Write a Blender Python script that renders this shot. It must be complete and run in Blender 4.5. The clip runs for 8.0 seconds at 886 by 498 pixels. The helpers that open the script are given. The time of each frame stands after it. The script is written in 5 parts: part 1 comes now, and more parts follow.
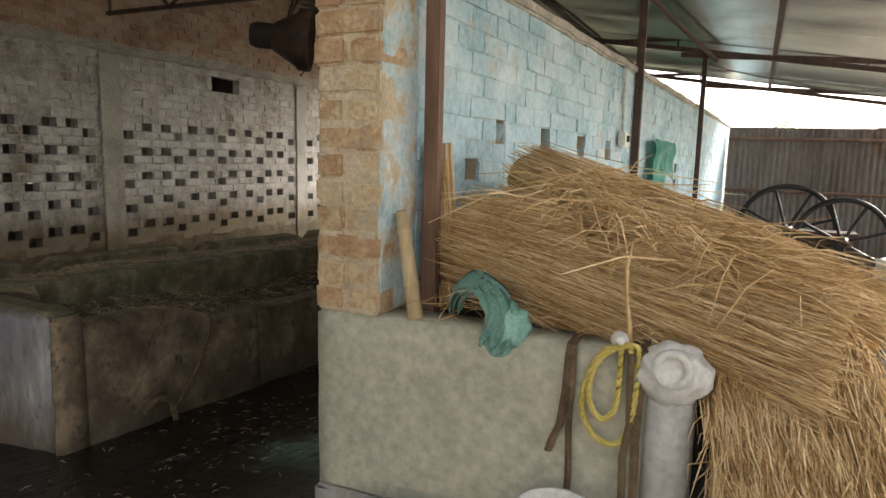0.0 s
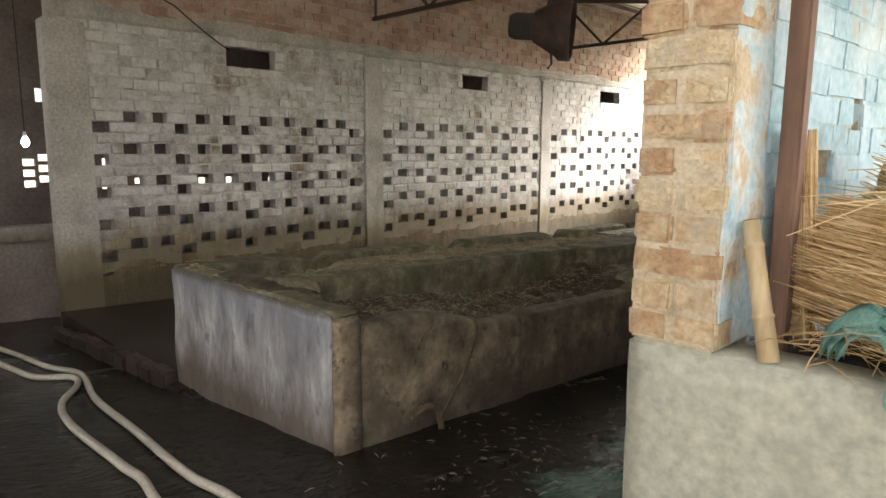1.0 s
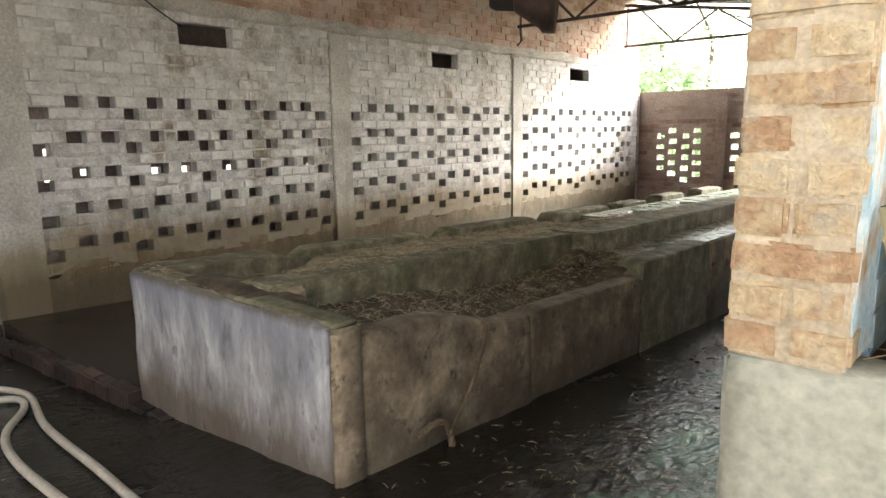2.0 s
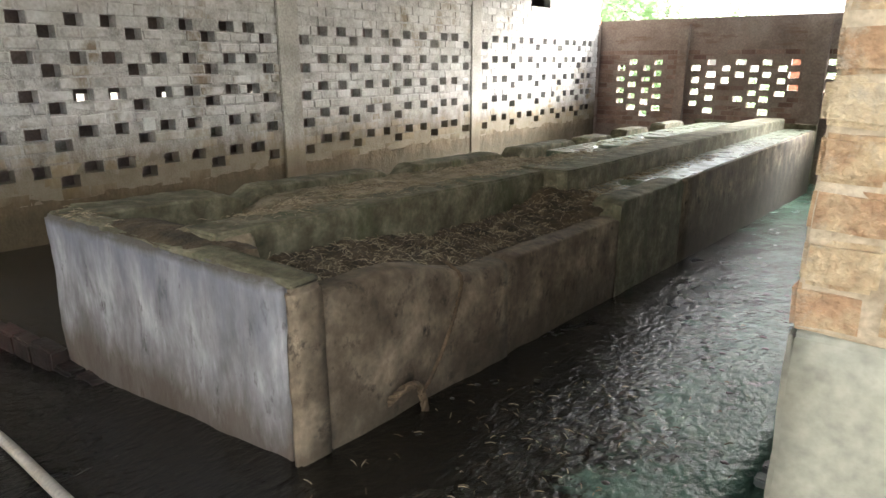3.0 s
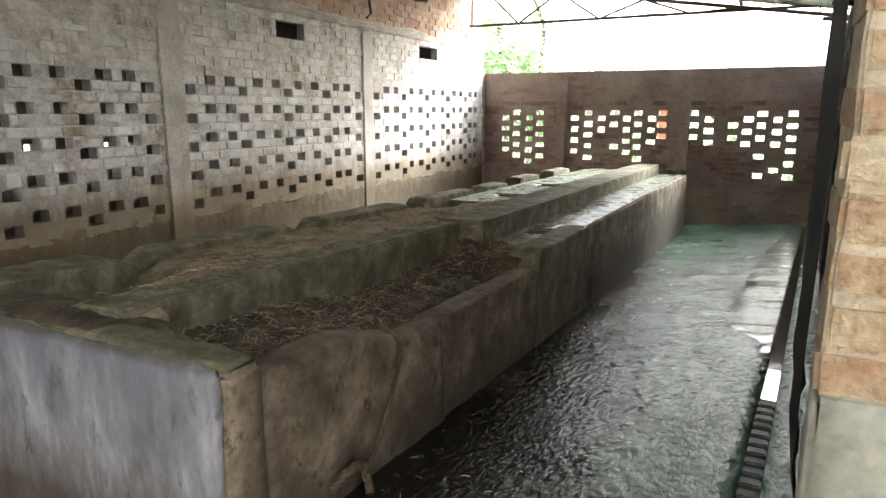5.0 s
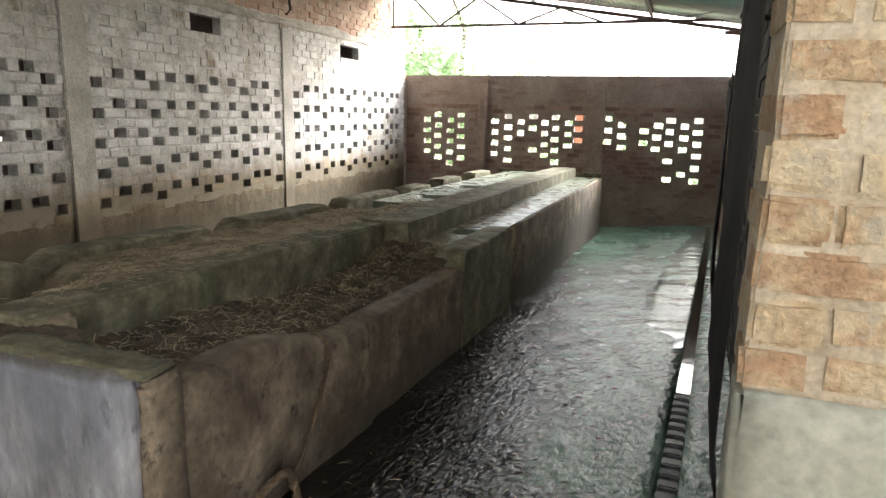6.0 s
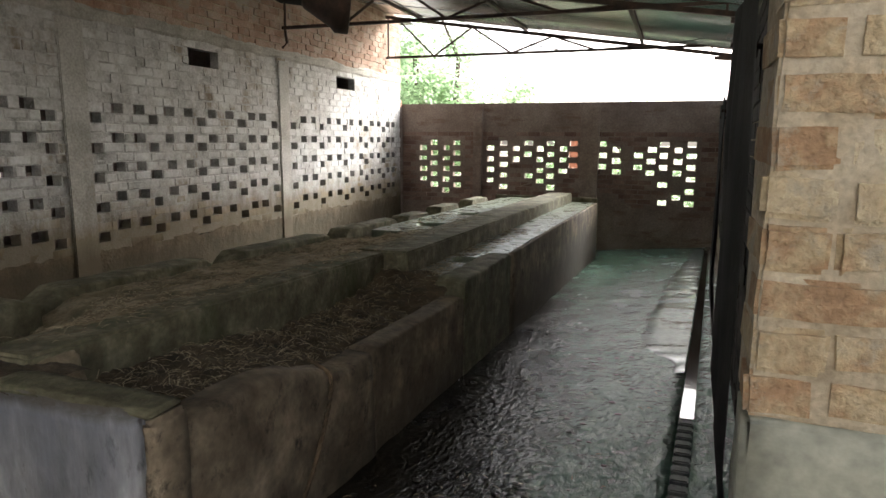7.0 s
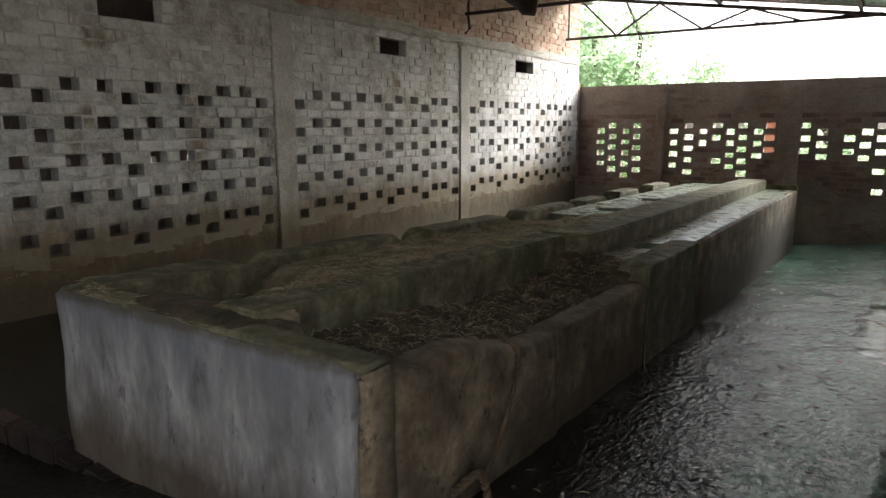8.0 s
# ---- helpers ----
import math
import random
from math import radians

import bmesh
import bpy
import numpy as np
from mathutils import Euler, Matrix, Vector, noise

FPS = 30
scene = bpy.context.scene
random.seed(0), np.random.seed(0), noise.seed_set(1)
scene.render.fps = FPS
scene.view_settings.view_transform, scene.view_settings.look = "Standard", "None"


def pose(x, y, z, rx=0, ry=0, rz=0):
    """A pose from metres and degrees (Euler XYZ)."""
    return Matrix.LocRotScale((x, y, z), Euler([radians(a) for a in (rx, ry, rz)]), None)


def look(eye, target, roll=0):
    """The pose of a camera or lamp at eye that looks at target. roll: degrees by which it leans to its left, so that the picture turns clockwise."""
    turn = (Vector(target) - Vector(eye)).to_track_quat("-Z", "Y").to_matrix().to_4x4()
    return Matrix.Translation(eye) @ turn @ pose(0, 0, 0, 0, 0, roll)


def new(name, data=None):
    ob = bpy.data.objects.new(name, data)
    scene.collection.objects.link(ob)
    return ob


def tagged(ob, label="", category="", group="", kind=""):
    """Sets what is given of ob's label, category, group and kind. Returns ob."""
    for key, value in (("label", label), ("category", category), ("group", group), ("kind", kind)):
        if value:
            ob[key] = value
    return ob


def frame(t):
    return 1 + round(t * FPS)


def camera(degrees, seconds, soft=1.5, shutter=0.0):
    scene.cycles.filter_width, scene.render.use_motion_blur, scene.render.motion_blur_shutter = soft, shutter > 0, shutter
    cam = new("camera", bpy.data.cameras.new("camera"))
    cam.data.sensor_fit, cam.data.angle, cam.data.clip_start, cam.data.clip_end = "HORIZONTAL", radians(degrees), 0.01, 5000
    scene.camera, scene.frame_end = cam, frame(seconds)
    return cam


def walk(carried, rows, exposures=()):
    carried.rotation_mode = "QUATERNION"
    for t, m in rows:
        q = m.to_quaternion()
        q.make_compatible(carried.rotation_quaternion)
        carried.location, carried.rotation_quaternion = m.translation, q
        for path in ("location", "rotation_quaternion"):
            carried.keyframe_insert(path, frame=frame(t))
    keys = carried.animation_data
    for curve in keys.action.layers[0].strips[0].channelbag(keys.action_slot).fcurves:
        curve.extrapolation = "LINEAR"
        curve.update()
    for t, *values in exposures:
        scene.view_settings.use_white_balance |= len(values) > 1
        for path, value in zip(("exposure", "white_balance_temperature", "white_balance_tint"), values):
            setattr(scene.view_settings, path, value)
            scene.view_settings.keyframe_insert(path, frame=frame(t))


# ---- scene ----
cam = camera(68.4, 8.0)
PATH = [
    (0, (0.119, 0.458, 1.235), (-0.73, 2.247, 0.955), 1.4),
    (0.5, (-0.091, 0.504, 1.225), (-1.197, 2.123, 0.833), 1.5),
    (1, (-0.324, 0.63, 1.229), (-1.728, 2.021, 0.924), 0.3),
    (1.5, (-0.548, 0.723, 1.209), (-1.946, 2.11, 0.864), 0.7),
    (1.7, (-0.641, 0.731, 1.213), (-1.992, 2.168, 0.879), -0.4),
    (2.8, (-1.032, 0.99, 1.188), (-2.232, 2.507, 0.679), -0.2),
    (3, (-1.082, 1.007, 1.179), (-2.245, 2.538, 0.625), -0.0),
    (3.5, (-1.21, 0.991, 1.183), (-2.265, 2.62, 0.697), 0.7),
    (4, (-1.295, 0.977, 1.197), (-2.248, 2.695, 0.822), 1.1),
    (5.5, (-1.372, 1.053, 1.191), (-2.195, 2.823, 0.755), 0.1),
    (6, (-1.393, 1.037, 1.188), (-2.054, 2.881, 0.78), 1.4),
    (6.5, (-1.395, 1.031, 1.199), (-1.982, 2.907, 0.831), 0.6),
    (7, (-1.403, 1.017, 1.206), (-2.062, 2.877, 0.877), 0.4),
    (7.5, (-1.427, 0.991, 1.2), (-2.312, 2.749, 0.844), 0.2),
    (8, (-1.474, 0.945, 1.183), (-2.582, 2.567, 0.809), -0.1),
]
walk(cam, [(t, look(eye, target, roll)) for t, eye, target, roll in PATH],
     [(0.0, 2.05, 7000, 10), (0.5, 1.95, 7000, 10), (1.0, 2.95, 6800, 10), (1.7, 3.4, 6700, 10), (3.0, 3.35, 6400, 8), (3.4, 3.6, 6500, 8), (4.0, 3.0, 6300, 8), (5.5, 3.2, 6500, 9), (6.0, 3.05, 6500, 9), (6.5, 2.85, 6500, 9), (7.0, 2.15, 6500, 9), (7.5, 2.45, 6400, 8), (8.0, 1.95, 6400, 8)])

# ---- light ----
SUN_DIR = Vector((0.52, 0.90, 0.68)).normalized()
world = bpy.data.worlds.new("sky")
scene.world = world
world.use_nodes = True
wn = world.node_tree
wn.nodes.clear()
sky = wn.nodes.new("ShaderNodeTexSky")
sky.sky_type = "NISHITA"
sky.sun_disc = False
sky.sun_elevation = math.asin(SUN_DIR.z)
sky.sun_rotation = math.atan2(SUN_DIR.x, SUN_DIR.y)
sky.air_density, sky.dust_density, sky.ozone_density = 0.8, 6.0, 0.4
bg = wn.nodes.new("ShaderNodeBackground")
bg.inputs["Strength"].default_value = 0.15
wout = wn.nodes.new("ShaderNodeOutputWorld")
haze = wn.nodes.new("ShaderNodeHueSaturation")
haze.inputs["Saturation"].default_value = 0.4
wn.links.new(sky.outputs[0], haze.inputs["Color"])
wn.links.new(haze.outputs[0], bg.inputs[0])
wn.links.new(bg.outputs[0], wout.inputs[0])
sun = new("sun", bpy.data.lights.new("sun", "SUN"))
sun.data.energy, sun.data.angle, sun.data.color = 0.95, radians(18), (0.86, 0.93, 1.0)
sun.matrix_world = look(SUN_DIR * 30, (0, 0, 0))


# ---- materials ----
def material(name, colours, scale=3.0, fine=40.0, rough=0.8, bump=0.3, dist=0.01, metal=0.0, wet=0.0, per_piece=0.0, stretch=(1, 1, 1), stain=None, stain_size=1.2, stain_cut=0.55, island=False, stain_stretch=(1, 1, 1), dirt=None, splash=(), dry=None, spec=0.5):
    """Noise-mixed colours at two scales, with grain, relief and, if given, stains and wet patches."""
    m = bpy.data.materials.new(name)
    m.use_nodes = True
    nt = m.node_tree
    n, l = nt.nodes, nt.links
    b = n["Principled BSDF"]
    geo = n.new("ShaderNodeNewGeometry")
    mp = n.new("ShaderNodeMapping")
    mp.inputs["Scale"].default_value = stretch
    l.new(geo.outputs["Position"], mp.inputs["Vector"])
    big = n.new("ShaderNodeTexNoise")
    big.inputs["Scale"].default_value, big.inputs["Detail"].default_value, big.inputs["Roughness"].default_value = scale, 6, 0.62
    l.new(mp.outputs[0], big.inputs["Vector"])
    small = n.new("ShaderNodeTexNoise")
    small.inputs["Scale"].default_value, small.inputs["Detail"].default_value = fine, 5
    l.new(mp.outputs[0], small.inputs["Vector"])
    ramp = n.new("ShaderNodeValToRGB")
    e = ramp.color_ramp.elements
    k = len(colours)
    for i, c in enumerate(colours):
        p = 0.3 + 0.4 * i / max(1, k - 1)
        if i < 2:
            e[i].position, e[i].color = p, (*c, 1)
        else:
            e.new(p).color = (*c, 1)
    fac = big.outputs["Fac"]
    if per_piece:
        ran = geo.outputs["Random Per Island"] if island else n.new("ShaderNodeObjectInfo").outputs["Random"]
        ad = n.new("ShaderNodeMath")
        ad.operation = "MULTIPLY_ADD"
        l.new(ran, ad.inputs[0])
        ad.inputs[1].default_value = per_piece
        l.new(fac, ad.inputs[2])
        sb = n.new("ShaderNodeMath")
        sb.operation = "SUBTRACT"
        l.new(ad.outputs[0], sb.inputs[0])
        sb.inputs[1].default_value = per_piece / 2
        fac = sb.outputs[0]
    l.new(fac, ramp.inputs["Fac"])
    grain = n.new("ShaderNodeMix")
    grain.data_type, grain.blend_type = "RGBA", "OVERLAY"
    grain.inputs["Factor"].default_value = 0.46
    l.new(ramp.outputs["Color"], grain.inputs["A"])
    l.new(small.outputs["Fac"], grain.inputs["B"])
    col = grain.outputs["Result"]
    if stain:
        sn = n.new("ShaderNodeTexNoise")
        sn.inputs["Scale"].default_value, sn.inputs["Detail"].default_value, sn.inputs["Roughness"].default_value = stain_size, 8, 0.7
        smp = n.new("ShaderNodeMapping")
        smp.inputs["Scale"].default_value = stain_stretch
        l.new(geo.outputs["Position"], smp.inputs["Vector"])
        l.new(smp.outputs[0], sn.inputs["Vector"])
        sr = n.new("ShaderNodeMapRange")
        sr.inputs["From Min"].default_value, sr.inputs["From Max"].default_value = stain_cut, stain_cut + 0.12
        l.new(sn.outputs["Fac"], sr.inputs["Value"])
        sm = n.new("ShaderNodeMix")
        sm.data_type = "RGBA"
        l.new(sr.outputs["Result"], sm.inputs["Factor"])
        l.new(col, sm.inputs["A"])
        sm.inputs["B"].default_value = (*stain, 1)
        col = sm.outputs["Result"]
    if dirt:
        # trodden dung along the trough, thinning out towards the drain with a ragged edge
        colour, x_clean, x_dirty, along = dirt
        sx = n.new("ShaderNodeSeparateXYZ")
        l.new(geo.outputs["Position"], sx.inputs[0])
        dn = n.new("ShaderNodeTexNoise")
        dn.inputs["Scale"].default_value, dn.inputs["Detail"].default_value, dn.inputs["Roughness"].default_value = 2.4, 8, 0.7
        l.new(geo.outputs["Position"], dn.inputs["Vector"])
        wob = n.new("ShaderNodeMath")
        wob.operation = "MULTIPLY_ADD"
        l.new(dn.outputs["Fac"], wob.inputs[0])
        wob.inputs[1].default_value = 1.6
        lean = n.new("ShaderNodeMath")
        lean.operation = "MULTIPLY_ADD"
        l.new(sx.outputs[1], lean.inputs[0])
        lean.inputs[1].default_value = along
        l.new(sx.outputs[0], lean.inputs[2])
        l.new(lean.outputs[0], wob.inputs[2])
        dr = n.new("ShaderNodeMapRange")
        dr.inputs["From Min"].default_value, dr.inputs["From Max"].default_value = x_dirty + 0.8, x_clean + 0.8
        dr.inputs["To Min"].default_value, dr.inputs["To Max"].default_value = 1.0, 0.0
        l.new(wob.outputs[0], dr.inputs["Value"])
        # the end by the entrance is dark all across
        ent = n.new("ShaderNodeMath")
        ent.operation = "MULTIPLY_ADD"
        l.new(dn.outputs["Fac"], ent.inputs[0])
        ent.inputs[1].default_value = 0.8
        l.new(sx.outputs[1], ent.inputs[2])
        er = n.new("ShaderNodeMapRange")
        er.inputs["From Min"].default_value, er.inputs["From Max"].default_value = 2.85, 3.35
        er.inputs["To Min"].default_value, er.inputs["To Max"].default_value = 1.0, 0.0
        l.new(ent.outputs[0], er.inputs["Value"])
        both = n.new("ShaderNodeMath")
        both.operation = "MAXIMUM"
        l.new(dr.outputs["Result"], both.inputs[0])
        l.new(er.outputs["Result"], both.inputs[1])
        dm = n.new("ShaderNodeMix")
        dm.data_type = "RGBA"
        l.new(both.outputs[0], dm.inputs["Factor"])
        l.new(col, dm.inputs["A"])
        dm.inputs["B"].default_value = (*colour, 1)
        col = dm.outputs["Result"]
    for colour, z_full, z_none, ragged in splash:
        # splashes and paint runs with a ragged, streaky edge
        sx = n.new("ShaderNodeSeparateXYZ")
        l.new(geo.outputs["Position"], sx.inputs[0])
        rm = n.new("ShaderNodeMapping")
        rm.inputs["Scale"].default_value = (1, 1, 0.3)
        l.new(geo.outputs["Position"], rm.inputs["Vector"])
        rn = n.new("ShaderNodeTexNoise")
        rn.inputs["Scale"].default_value, rn.inputs["Detail"].default_value, rn.inputs["Roughness"].default_value = 6.0, 8, 0.72
        l.new(rm.outputs[0], rn.inputs["Vector"])
        wob = n.new("ShaderNodeMath")
        wob.operation = "MULTIPLY_ADD"
        l.new(rn.outputs["Fac"], wob.inputs[0])
        wob.inputs[1].default_value = ragged
        l.new(sx.outputs[2], wob.inputs[2])
        dr = n.new("ShaderNodeMapRange")
        dr.inputs["From Min"].default_value, dr.inputs["From Max"].default_value = z_full + ragged / 2, z_none + ragged / 2
        dr.inputs["To Min"].default_value, dr.inputs["To Max"].default_value = 0.85, 0.0
        l.new(wob.outputs[0], dr.inputs["Value"])
        dm = n.new("ShaderNodeMix")
        dm.data_type = "RGBA"
        l.new(dr.outputs["Result"], dm.inputs["Factor"])
        l.new(col, dm.inputs["A"])
        dm.inputs["B"].default_value = (*colour, 1)
        col = dm.outputs["Result"]
    if dry:
        # plain dry cement past the line x = dry[1], with an uneven edge
        sx = n.new("ShaderNodeSeparateXYZ")
        l.new(geo.outputs["Position"], sx.inputs[0])
        dr = n.new("ShaderNodeMapRange")
        dr.inputs["From Min"].default_value, dr.inputs["From Max"].default_value = dry[1], dry[1] + 0.2
        l.new(sx.outputs[0], dr.inputs["Value"])
        dm = n.new("ShaderNodeMix")
        dm.data_type = "RGBA"
        l.new(dr.outputs["Result"], dm.inputs["Factor"])
        l.new(col, dm.inputs["A"])
        tint = n.new("ShaderNodeMix")
        tint.data_type = "RGBA"
        tint.inputs["A"].default_value, tint.inputs["B"].default_value = (*[0.7 * c for c in dry[0]], 1), (*[1.3 * c for c in dry[0]], 1)
        l.new(big.outputs["Fac"], tint.inputs["Factor"])
        l.new(tint.outputs["Result"], dm.inputs["B"])
        col = dm.outputs["Result"]
    b.inputs["Specular IOR Level"].default_value = spec
    l.new(col, b.inputs["Base Color"])
    b.inputs["Metallic"].default_value = metal
    b.inputs["Roughness"].default_value = rough
    if wet:
        wr = n.new("ShaderNodeMapRange")
        wr.inputs["From Min"].default_value, wr.inputs["From Max"].default_value = 0.38, 0.62
        wr.inputs["To Min"].default_value, wr.inputs["To Max"].default_value = rough, wet
        l.new(big.outputs["Fac"], wr.inputs["Value"])
        l.new(wr.outputs["Result"], b.inputs["Roughness"])
    hm = n.new("ShaderNodeMath")
    hm.operation = "MULTIPLY_ADD"
    l.new(small.outputs["Fac"], hm.inputs[0])
    hm.inputs[1].default_value = 0.5
    l.new(big.outputs["Fac"], hm.inputs[2])
    bp = n.new("ShaderNodeBump")
    bp.inputs["Strength"].default_value, bp.inputs["Distance"].default_value = bump, dist
    l.new(hm.outputs[0], bp.inputs["Height"])
    l.new(bp.outputs["Normal"], b.inputs["Normal"])
    return m


M_WHITE = material("whitewashed_brick", [(0.40, 0.385, 0.36), (0.60, 0.585, 0.56), (0.74, 0.73, 0.71)], 3.4, 34, 0.92, 0.9, 0.011, per_piece=0.12, stain=(0.28, 0.225, 0.16), stain_size=1.9, stain_cut=0.53, stain_stretch=(1, 1, 0.6), splash=[((0.20, 0.145, 0.07), 0.28, 0.72, 0.7), ((0.085, 0.062, 0.028), 0.0, 0.26, 0.45)])
M_WHITE_J = material("whitewashed_brick_joined", [(0.40, 0.385, 0.36), (0.60, 0.585, 0.56), (0.74, 0.73, 0.71)], 3.4, 34, 0.92, 0.9, 0.011, per_piece=0.12, stain=(0.28, 0.225, 0.16), stain_size=1.9, stain_cut=0.53, stain_stretch=(1, 1, 0.6), island=True, splash=[((0.20, 0.145, 0.07), 0.28, 0.72, 0.7), ((0.085, 0.062, 0.028), 0.0, 0.26, 0.45)])
M_MORTAR = material("limewashed_mortar", [(0.30, 0.285, 0.26), (0.50, 0.485, 0.46), (0.64, 0.625, 0.60)], 7, 60, 0.95, 1.0, 0.014, splash=[((0.14, 0.105, 0.055), 0.24, 0.62, 0.65)])
M_RED = material("red_brick", [(0.34, 0.21, 0.15), (0.47, 0.32, 0.24), (0.54, 0.42, 0.34)], 3, 50, 0.92, 0.8, 0.009, per_piece=0.3, island=True, stain=(0.42, 0.37, 0.31), stain_size=2.2, stain_cut=0.54)
M_PLASTER = material("grimy_lower_plaster", [(0.085, 0.064, 0.034), (0.15, 0.112, 0.06), (0.24, 0.19, 0.12)], 3.5, 34, 0.9, 1.0, 0.016, splash=[((0.055, 0.042, 0.021), -0.12, 0.2, 0.5)])
M_CEMENT = material("cement_band", [(0.30, 0.28, 0.24), (0.43, 0.405, 0.36), (0.54, 0.515, 0.47)], 3.5, 35, 0.9, 0.9, 0.014)
M_LOW = material("smooth_cement_render", [(0.355, 0.352, 0.28), (0.395, 0.392, 0.312), (0.435, 0.43, 0.345)], 3.0, 34, 0.85, 0.5, 0.006, stain=(0.31, 0.30, 0.24), stain_cut=0.66)
M_PIER = material("ochre_brick", [(0.39, 0.245, 0.14), (0.50, 0.39, 0.24), (0.57, 0.485, 0.335)], 13, 60, 0.92, 1.0, 0.020, per_piece=0.35, stain=(0.42, 0.36, 0.27), stain_size=10, stain_cut=0.53)
M_PIERJ = material("sandy_mortar", [(0.36, 0.29, 0.195), (0.48, 0.40, 0.285), (0.55, 0.485, 0.37)], 8, 70, 0.95, 0.8, 0.01)
M_BLUE = material("flaking_blue_limewash", [(0.30, 0.48, 0.56), (0.44, 0.61, 0.69), (0.60, 0.72, 0.77)], 2.6, 34, 0.9, 0.8, 0.010, per_piece=0.16, stain=(0.50, 0.48, 0.43), stain_size=3.2, stain_cut=0.56, island=True)
M_BLUE_SKIN = material("blue_limewash_over_joints", [(0.24, 0.38, 0.45), (0.40, 0.55, 0.62), (0.56, 0.67, 0.71)], 2.6, 34, 0.9, 0.8, 0.010, stain=(0.40, 0.38, 0.33), stain_size=4, stain_cut=0.54)
M_BROWN = material("brown_cement_plaster", [(0.17, 0.13, 0.11), (0.23, 0.18, 0.155), (0.29, 0.24, 0.21)], 1.5, 28, 0.9, 0.5, 0.008)
M_ENDWALL = material("thin_brown_plaster", [(0.20, 0.15, 0.125), (0.28, 0.22, 0.185), (0.36, 0.295, 0.25)], 2.2, 30, 0.9, 0.8, 0.010, stain=(0.19, 0.115, 0.085), stain_size=2.6, stain_cut=0.55, stain_stretch=(0.5, 1, 2.0))
M_ENDBRICK = material("dull_red_brick", [(0.16, 0.095, 0.075), (0.24, 0.155, 0.125), (0.32, 0.225, 0.185)], 3, 40, 0.92, 0.7, 0.008, per_piece=0.3, island=True)
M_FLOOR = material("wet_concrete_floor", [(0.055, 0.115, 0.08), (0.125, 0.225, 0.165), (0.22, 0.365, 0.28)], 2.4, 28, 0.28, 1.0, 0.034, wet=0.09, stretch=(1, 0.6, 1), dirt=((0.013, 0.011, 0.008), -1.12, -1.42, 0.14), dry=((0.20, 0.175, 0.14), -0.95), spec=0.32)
M_TROUGH = material("stained_concrete", [(0.16, 0.15, 0.13), (0.30, 0.29, 0.27), (0.40, 0.40, 0.39)], 2.2, 26, 0.85, 0.6, 0.008, stain=(0.10, 0.08, 0.055), stain_size=5, stain_cut=0.6)
M_MOSS = material("mossy_concrete", [(0.065, 0.058, 0.032), (0.135, 0.122, 0.072), (0.27, 0.245, 0.165)], 7, 44, 0.85, 1.0, 0.014, stain=(0.07, 0.08, 0.034), stain_size=3.0, stain_cut=0.54, stain_stretch=(1, 1, 0.5))
M_SLAB = material("wet_mossy_slab", [(0.05, 0.065, 0.035), (0.13, 0.15, 0.095), (0.26, 0.27, 0.20)], 5, 30, 0.5, 0.7, 0.012, wet=0.2, stain=(0.05, 0.05, 0.03), stain_size=5, stain_cut=0.57)
M_STEEL = material("dark_rusty_steel", [(0.035, 0.025, 0.02), (0.07, 0.045, 0.035), (0.12, 0.07, 0.05)], 6, 50, 0.6, 0.3, 0.003, metal=0.3)
M_TIN = material("galvanised_tin", [(0.55, 0.56, 0.55), (0.70, 0.71, 0.70), (0.80, 0.81, 0.80)], 1.2, 20, 0.24, 0.2, 0.003, metal=0.9, stain=(0.30, 0.26, 0.21), stain_cut=0.62)
M_STRAW = material("dry_straw", [(0.36, 0.22, 0.09), (0.56, 0.385, 0.185), (0.74, 0.57, 0.34)], 5, 60, 0.7, 0.2, 0.003, per_piece=0.6, island=True)
M_DIRT = material("dark_manger_litter", [(0.03, 0.025, 0.015), (0.08, 0.06, 0.035), (0.16, 0.12, 0.07)], 6, 60, 0.95, 1.0, 0.02)
M_GROUND = material("pale_yard_earth", [(0.22, 0.19, 0.15), (0.30, 0.27, 0.21), (0.38, 0.34, 0.28)], 0.6, 12, 0.95, 0.7, 0.02)
M_DARK = material("matt_near_black", [(0.012, 0.011, 0.01), (0.03, 0.027, 0.025), (0.05, 0.045, 0.04)], 4, 40, 0.85, 0.5, 0.006)


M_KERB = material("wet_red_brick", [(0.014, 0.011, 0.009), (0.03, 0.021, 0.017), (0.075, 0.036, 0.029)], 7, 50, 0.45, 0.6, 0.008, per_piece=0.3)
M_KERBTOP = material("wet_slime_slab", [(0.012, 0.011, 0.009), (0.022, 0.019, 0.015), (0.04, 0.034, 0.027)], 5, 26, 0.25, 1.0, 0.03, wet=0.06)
M_STRAW_DARK = material("darker_straw", [(0.20, 0.13, 0.05), (0.34, 0.23, 0.10), (0.46, 0.33, 0.16)], 18, 90, 0.9, 1.0, 0.02, stretch=(0.25, 1, 1))
M_COLUMN = material("whitewashed_concrete", [(0.34, 0.32, 0.28), (0.48, 0.46, 0.42), (0.58, 0.56, 0.52)], 2.5, 40, 0.9, 0.4, 0.006, stain=(0.28, 0.23, 0.16), stain_cut=0.6, splash=[((0.17, 0.13, 0.07), 0.20, 0.46, 0.5), ((0.09, 0.07, 0.04), -0.05, 0.20, 0.4)])
M_RED_ONE = material("red_brick_single", [(0.36, 0.15, 0.09), (0.46, 0.22, 0.15), (0.52, 0.30, 0.22)], 6, 50, 0.92, 0.5, 0.006)
M_SHEDBRICK = material("near_black_brick", [(0.02, 0.017, 0.015), (0.05, 0.042, 0.036), (0.09, 0.07, 0.06)], 4, 40, 0.9, 0.5, 0.006, per_piece=0.2, island=True)
